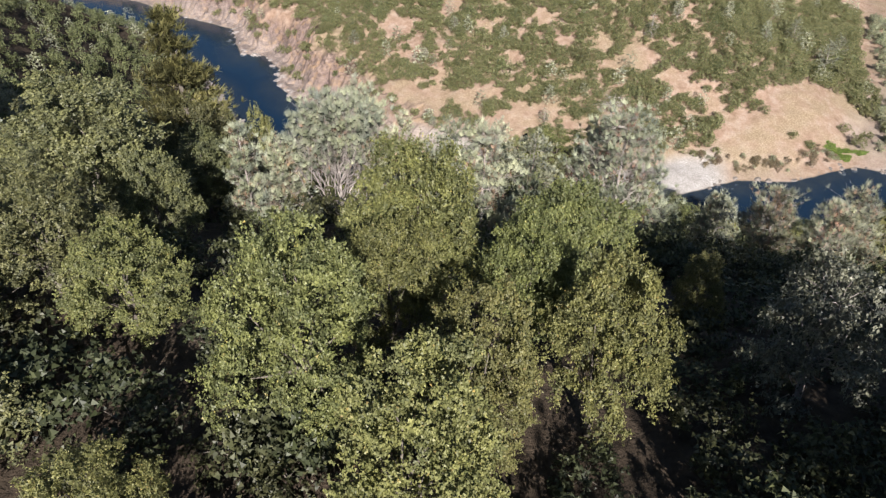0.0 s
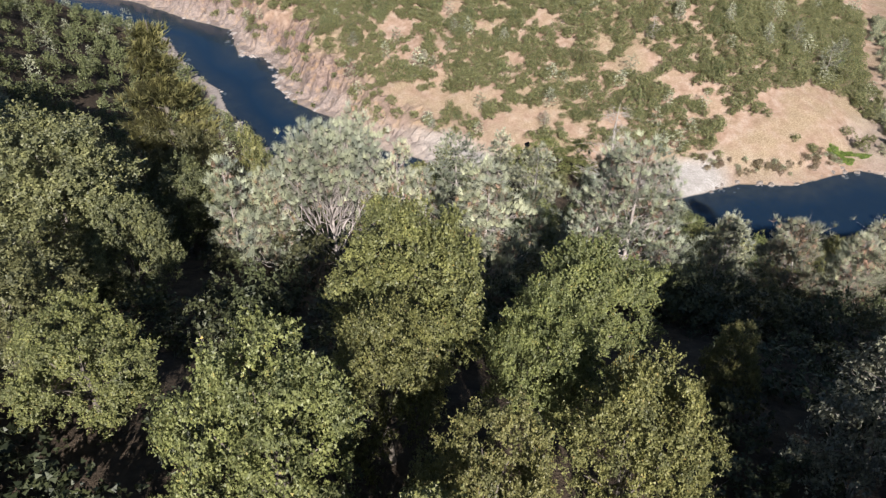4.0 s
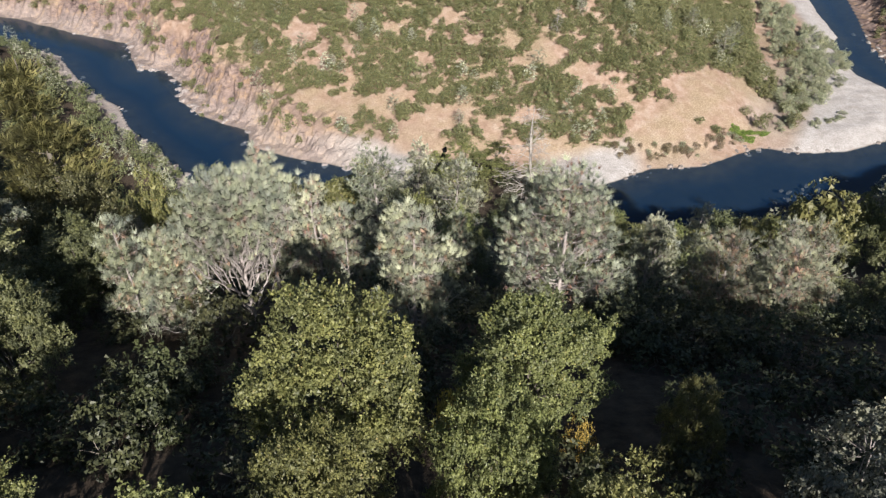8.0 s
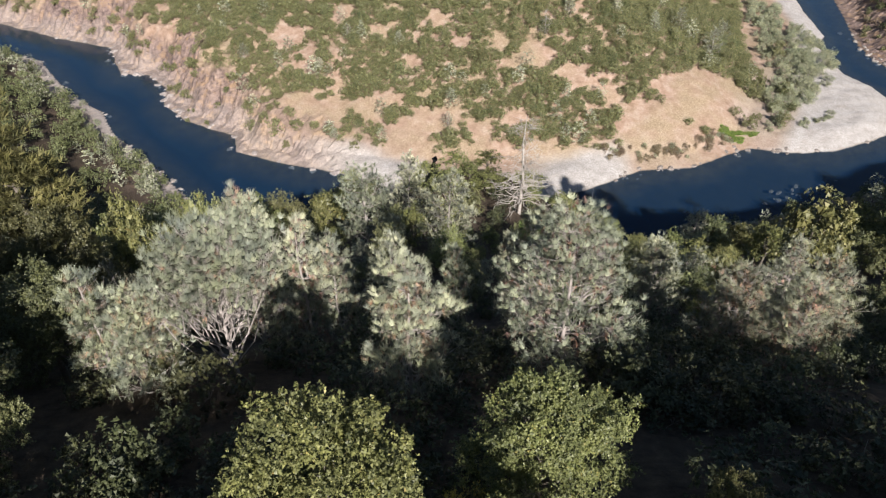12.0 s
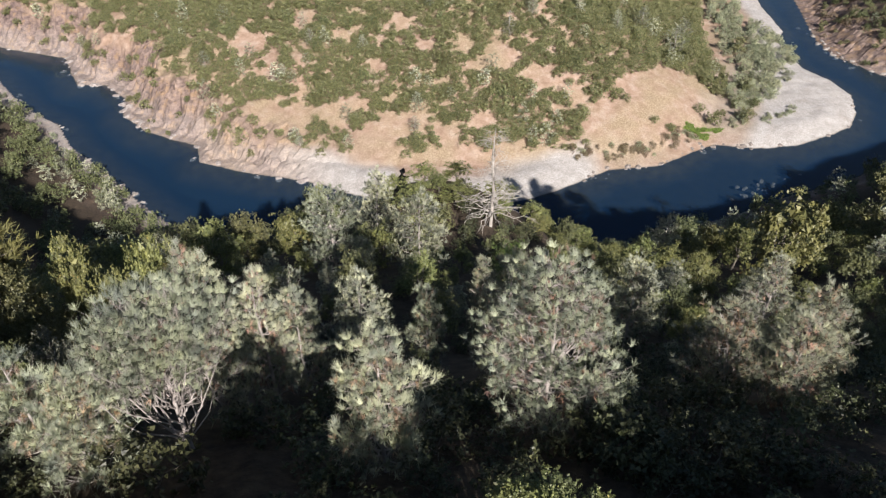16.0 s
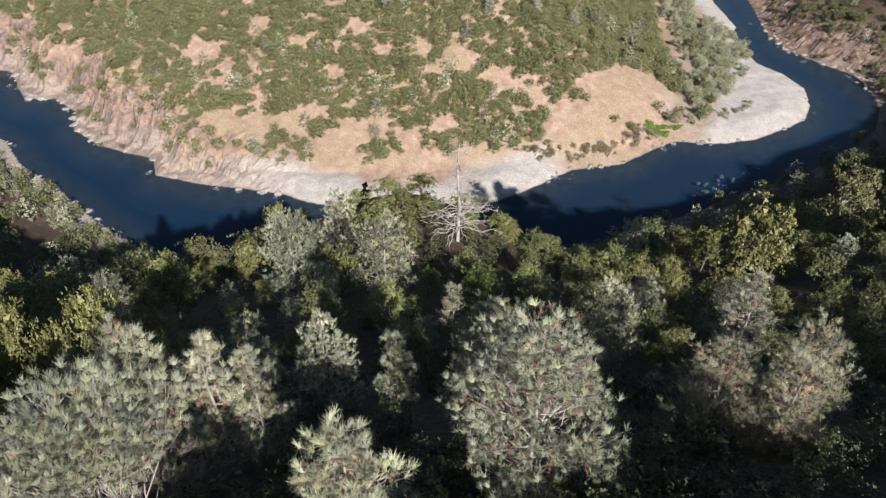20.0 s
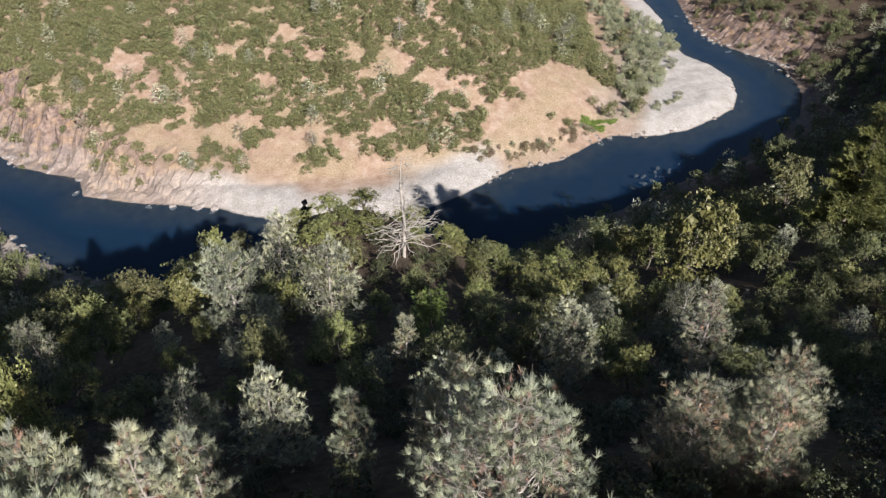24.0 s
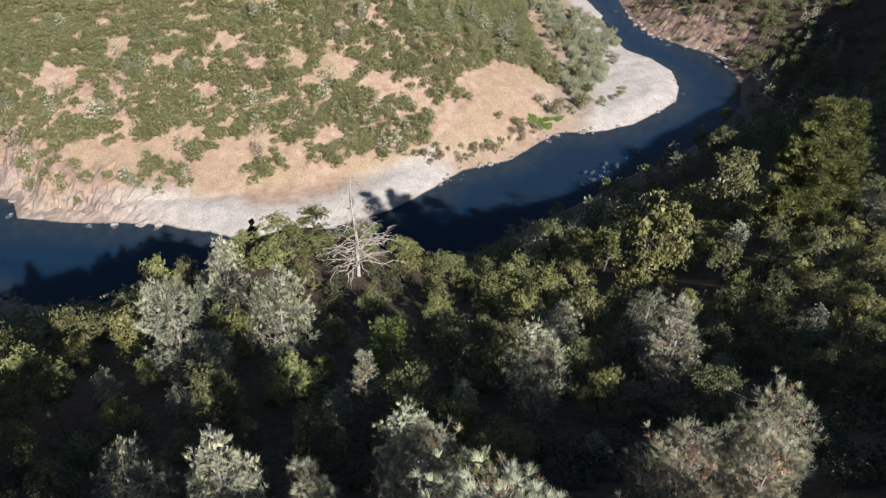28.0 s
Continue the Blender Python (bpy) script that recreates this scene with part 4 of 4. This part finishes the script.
WILLOW = Kind("willow_shrub", "grey-green willow shrub beside the gravel bar", "shrub",
              [oak_shape(s, 2.4, 3.0, 34, 5, 6, 0.18, 0.15, False, 6, core=14) for s in (161, 162)], 2.4, 3.0, M_WILLOW, M_PALE)
for x, y, w, h in ((139.7, 213.5, 7, 6), (131, 222, 6, 6), (120, 216, 6, 5), (160, 238, 7, 7), (30, 188.5, 2.6, 2.2), (48, 186, 2.4, 1.6), (-36, 226, 3, 2.2), (-58, 247, 3.2, 2)):
    HILL_OAK.put(x, y, w, h, rng.uniform(0, 6.28), group="trees on the hill in the bend")
for x, y, w, h in ((127, 226, 8, 11), (105, 227, 5, 8), (30.5, 194, 4, 5.5), (117, 233, 6, 10), (92, 229, 4.5, 8), (4, 234, 4, 6), (44, 240, 5, 8), (-30, 236, 4, 6),
                   (-6, 224, 3.6, 5), (76, 230, 5, 8), (138, 240, 6, 9), (-3, 198, 3.4, 3.6), (20, 228, 4, 6)):
    HILL_PINE.put(x, y, w, h, rng.uniform(0, 6.28), group="pines on the hill in the bend")
made = 0
px, py = rng.uniform(-60, 150, 3000), rng.uniform(186, 255, 3000)
for x, y, z, gv, rk, sd in zip(px, py, *land(px, py)):
    if sd < 1 or gv > 0.3 or any(((x - a) / (ra + 1.5)) ** 2 + ((y - b) / (rb + 1.5)) ** 2 < 1 for a, b, ra, rb in CLEARINGS):
        continue
    if rk > 0.4 and rng.random() < 0.85:
        continue
    w = rng.uniform(2.6, 6.0) * (0.5 if rk > 0.4 else 1)
    HILL_OAK.put(x, y, w, w * rng.uniform(0.6, 0.95), rng.uniform(0, 6.28), group="trees on the hill in the bend", z=z)
    made += 1
    if made >= 220:
        break

WILLOWS = np.array([(126, 182), (134, 194), (139, 210), (150, 222), (157, 243), (164, 262), (166, 272), (177, 294), (188, 288), (182, 269), (186, 252),
                    (182, 232), (166, 214), (155, 203), (145, 197), (136, 190), (134, 181)], float)
made = 0
for tries in range(3000):
    x, y = rng.uniform(125, 188), rng.uniform(184, 300)
    if not inside(np.array([x]), np.array([y]), WILLOWS)[0]:
        continue
    w = rng.uniform(2.8, 5.6) * (0.75 if y < 200 else 1)
    WILLOW.put(x, y, w, w * rng.uniform(0.5, 0.9), rng.uniform(0, 6.28), group="willows on the gravel bar")
    made += 1
    if made >= 270:
        break
for k in range(16):
    f = k / 15
    WILLOW.put(141 + 15 * f + rng.normal(0, 0.8), 187 + 6 * f + rng.normal(0, 0.9), rng.uniform(1.4, 3.0), rng.uniform(0.8, 1.7), rng.uniform(0, 6.28), group="willows on the gravel bar")
# scattered grey shrubs along the foot of the near bank at the upper reach
for k in range(34):
    f = k / 33
    x, y = -47 - 62 * f - rng.uniform(2, 9), 186 + 90 * f - rng.uniform(-2, 8)
    WILLOW.put(x, y, rng.uniform(1.6, 3.6), rng.uniform(1.2, 2.6), rng.uniform(0, 6.28), group="shrubs on the near bank", label="pale shrub on the rocky near bank")

BRUSH = Kind("dry_brush", "brown dry brush above the river bank", "shrub",
             [oak_shape(s, 1.6, 2.6, 26, 6, 6, 0.16, 0.12, False, 6, core=8) for s in (165, 166)], 1.6, 2.6, M_BRUSH, M_DEAD)
for k in range(64):
    x = rng.uniform(74, 116)
    y = float(np.interp(x, (74, 84, 95, 106, 116), (180, 178, 178, 181, 185))) + rng.normal(0.5, 1.6)
    w = rng.uniform(1.6, 3.4)
    (BRUSH if rng.random() < 0.7 else WILLOW).put(x, y, w, w * rng.uniform(0.5, 0.8), rng.uniform(0, 6.28), group="brush above the river bank", label="brown dry brush above the river bank")
for k in range(230):
    x, y = rng.uniform(200, 262), rng.uniform(205, 300)
    d = float(distance(np.array([x]), np.array([y]), NEAR_BANK)[0])
    if d < 2.5 or d > 26 or land(np.array([x]), np.array([y]))[3][0] >= 0:
        continue
    w = rng.uniform(1.8, 4.6)
    (HILL_OAK if rng.random() < 0.6 else BRUSH).put(x, y, w, w * rng.uniform(0.55, 0.85), rng.uniform(0, 6.28), group="brush on the outer bank", label="low brush on the rocky outer bank")
# sedge at the water's edge
at, out = [], []
for k in range(1500):
    a, r = rng.uniform(0, 6.28), math.sqrt(rng.random())
    r *= 1 + 0.35 * math.sin(3 * a + 1) + 0.2 * math.sin(7 * a)
    x, y = 118.5 + math.cos(a) * r * 5.0, 185.4 + math.sin(a) * r * 2.6 - 0.12 * math.cos(a) * 5
    if fbm(np.array([x]), np.array([y]), 2.5, 2, 77)[0] > 0.12:
        continue
    at.append((x, y, ground_z(x, y)))
    out.append((rng.normal(0, 0.3), rng.normal(0, 0.3), 1))
sedge = needle_tufts(rng, np.array(at), unit(np.array(out)), 0.8, 5, 0.07)
tagged(new("sedge", mesh_from("sedge", *sedge, M_GRASS)), "bright green sedge at the water's edge", "grass", kind="stuff")


# ---- rocks ----
def rock_material(name, a, b_, c):
    m, t, b = material(name, 0.9, 0.25)
    n = noise_tex(t, 1.3, 8, 0.7)
    t.links.new(ramp(t, n, [(0.32, a), (0.5, b_), (0.68, c)]), b.inputs["Base Color"])
    bump(t, b, n, 0.8, 0.15)
    return m


M_ROCK = rock_material("grey_rock", (0.07, 0.06, 0.053), (0.17, 0.147, 0.128), (0.28, 0.25, 0.22))
M_PALEROCK = rock_material("pale_river_rock", (0.12, 0.105, 0.09), (0.22, 0.197, 0.174), (0.31, 0.28, 0.255))
# near-black colour for the darkness of a hole in the rock
M_CAVE = rock_material("hollow_black", (0.006, 0.006, 0.006), (0.01, 0.01, 0.01), (0.02, 0.018, 0.016))


def boulder_mesh(seed, mat, squash=0.6):
    r = np.random.default_rng(seed)
    bm = bmesh.new()
    bmesh.ops.create_icosphere(bm, subdivisions=2, radius=1)
    cuts = unit(r.normal(0, 1, (14, 3)))
    for v in bm.verts:
        p = np.array(v.co)
        for c in cuts:
            d = p @ c
            if d > 0.66:
                p = p - c * (d - 0.66) * 0.92
        p = p * (1 + 0.12 * noise.noise(Vector(p) * 2.2 + Vector((seed, 0, 0))))
        v.co = p * (1, 0.8, squash)
    me = bpy.data.meshes.new("boulder")
    bm.to_mesh(me)
    bm.free()
    me.materials.append(mat)
    return me


M_SHELF = rock_material("water_worn_rock", (0.14, 0.12, 0.11), (0.25, 0.22, 0.2), (0.34, 0.31, 0.285))
SHELF = [boulder_mesh(s, M_SHELF, 0.5) for s in (13, 14, 15, 16)]
GREY = [boulder_mesh(s, M_ROCK) for s in (1, 2, 3, 4)]
PALE = [boulder_mesh(s, M_PALEROCK) for s in (5, 6, 7)]


def boulder(meshes, x, y, s, label, group, z=None, tilt=0.15, name="boulder"):
    ob = new(name, meshes[int(rng.integers(len(meshes)))])
    ob.matrix_basis = pose(x, y, (ground_z(x, y) if z is None else z) - 0.2 * s, rng.uniform(-20, 20), rng.uniform(-20, 20), rng.uniform(0, 360)) @ Matrix.Diagonal((s, s * rng.uniform(0.7, 1), s * rng.uniform(0.7, 1.1), 1))
    return tagged(ob, label, "rock", group)


# the rocky edge of the far bank
for a, b, n in ((4, 13, 44), (13, 16, 10), (21, 25, 34), (25, 27, 3), (28, 33, 4)):
    for k in range(n):
        f = rng.uniform(a, b)
        i = int(f)
        p = FAR_BANK[i] * (1 - f + i) + FAR_BANK[i + 1] * (f - i)
        x, y = p[0] + rng.normal(0.3, 0.9), p[1] + rng.normal(1.0, 0.9)
        boulder(SHELF if a < 17 else GREY, x, y, rng.uniform(0.8, 2.6) if a < 17 else rng.uniform(0.5, 1.7), "weathered grey rock at the river's edge", "rocks along the far bank")
# rocks at the rapid and along the near bank
for k in range(20):
    f = rng.random()
    x, y = 112 + 24 * f + rng.normal(0, 2), 153 + 7 * f + rng.normal(0, 1.8)
    boulder(GREY, x, y, rng.uniform(0.4, 1.2), "dark wet rock in the rapid", "rocks in the rapid", max(-0.3, ground_z(x, y)))
for k in range(40):
    f = rng.uniform(2.6, 9.5)
    i = int(f)
    p = NEAR_BANK[i] * (1 - f + i) + NEAR_BANK[i + 1] * (f - i)
    boulder(PALE, p[0] + rng.normal(0, 1.2), p[1] + rng.normal(0, 1.2), rng.uniform(0.5, 1.8), "pale rock on the near bank", "rocks along the near bank")
for k in range(46):
    f = rng.uniform(21.5, 28.5)
    i = int(f)
    p = NEAR_BANK[i] * (1 - f + i) + NEAR_BANK[i + 1] * (f - i)
    boulder(PALE if rng.random() < 0.6 else GREY, p[0] + rng.normal(1, 1.5), p[1] + rng.normal(0, 1.5), rng.uniform(0.6, 2.0), "pale rock along the outer bank", "rocks along the outer bank")
# rock slab on the knoll's brow, and a black form for a dark hole
zk = ground_z(12.2, 75.5)
slab = boulder(GREY, 12.2, 75.5, 2.6, "flat grey rock slab on the brow of the knoll", "", zk + 0.5, name="rock_slab")
slab.scale = (3.0, 1.4, 1.1)
slab.rotation_euler = (0, 0.12, 0.1)
zs = ground_z(9.7, 75)
stump = new("black_hollow", mesh_from("black_hollow", *joined([
    tube([(0, 0, -0.4), (0, 0, 0.6), (0.15, 0, 1.8), (0.5, 0, 2.7), (0.75, 0, 3.0)], [0.75, 0.65, 0.55, 0.35, 0.06], 9),
    tube([(0.1, 0, 1.3), (0.7, 0.1, 1.7), (1.2, 0.1, 1.6)], [0.35, 0.25, 0.05], 6)]), M_CAVE, False))
stump.matrix_basis = pose(9.7, 75, zs, 0, -10, 20)
tagged(stump, "black stump-shaped form for a dark hole in the rock of the knoll", "stump")
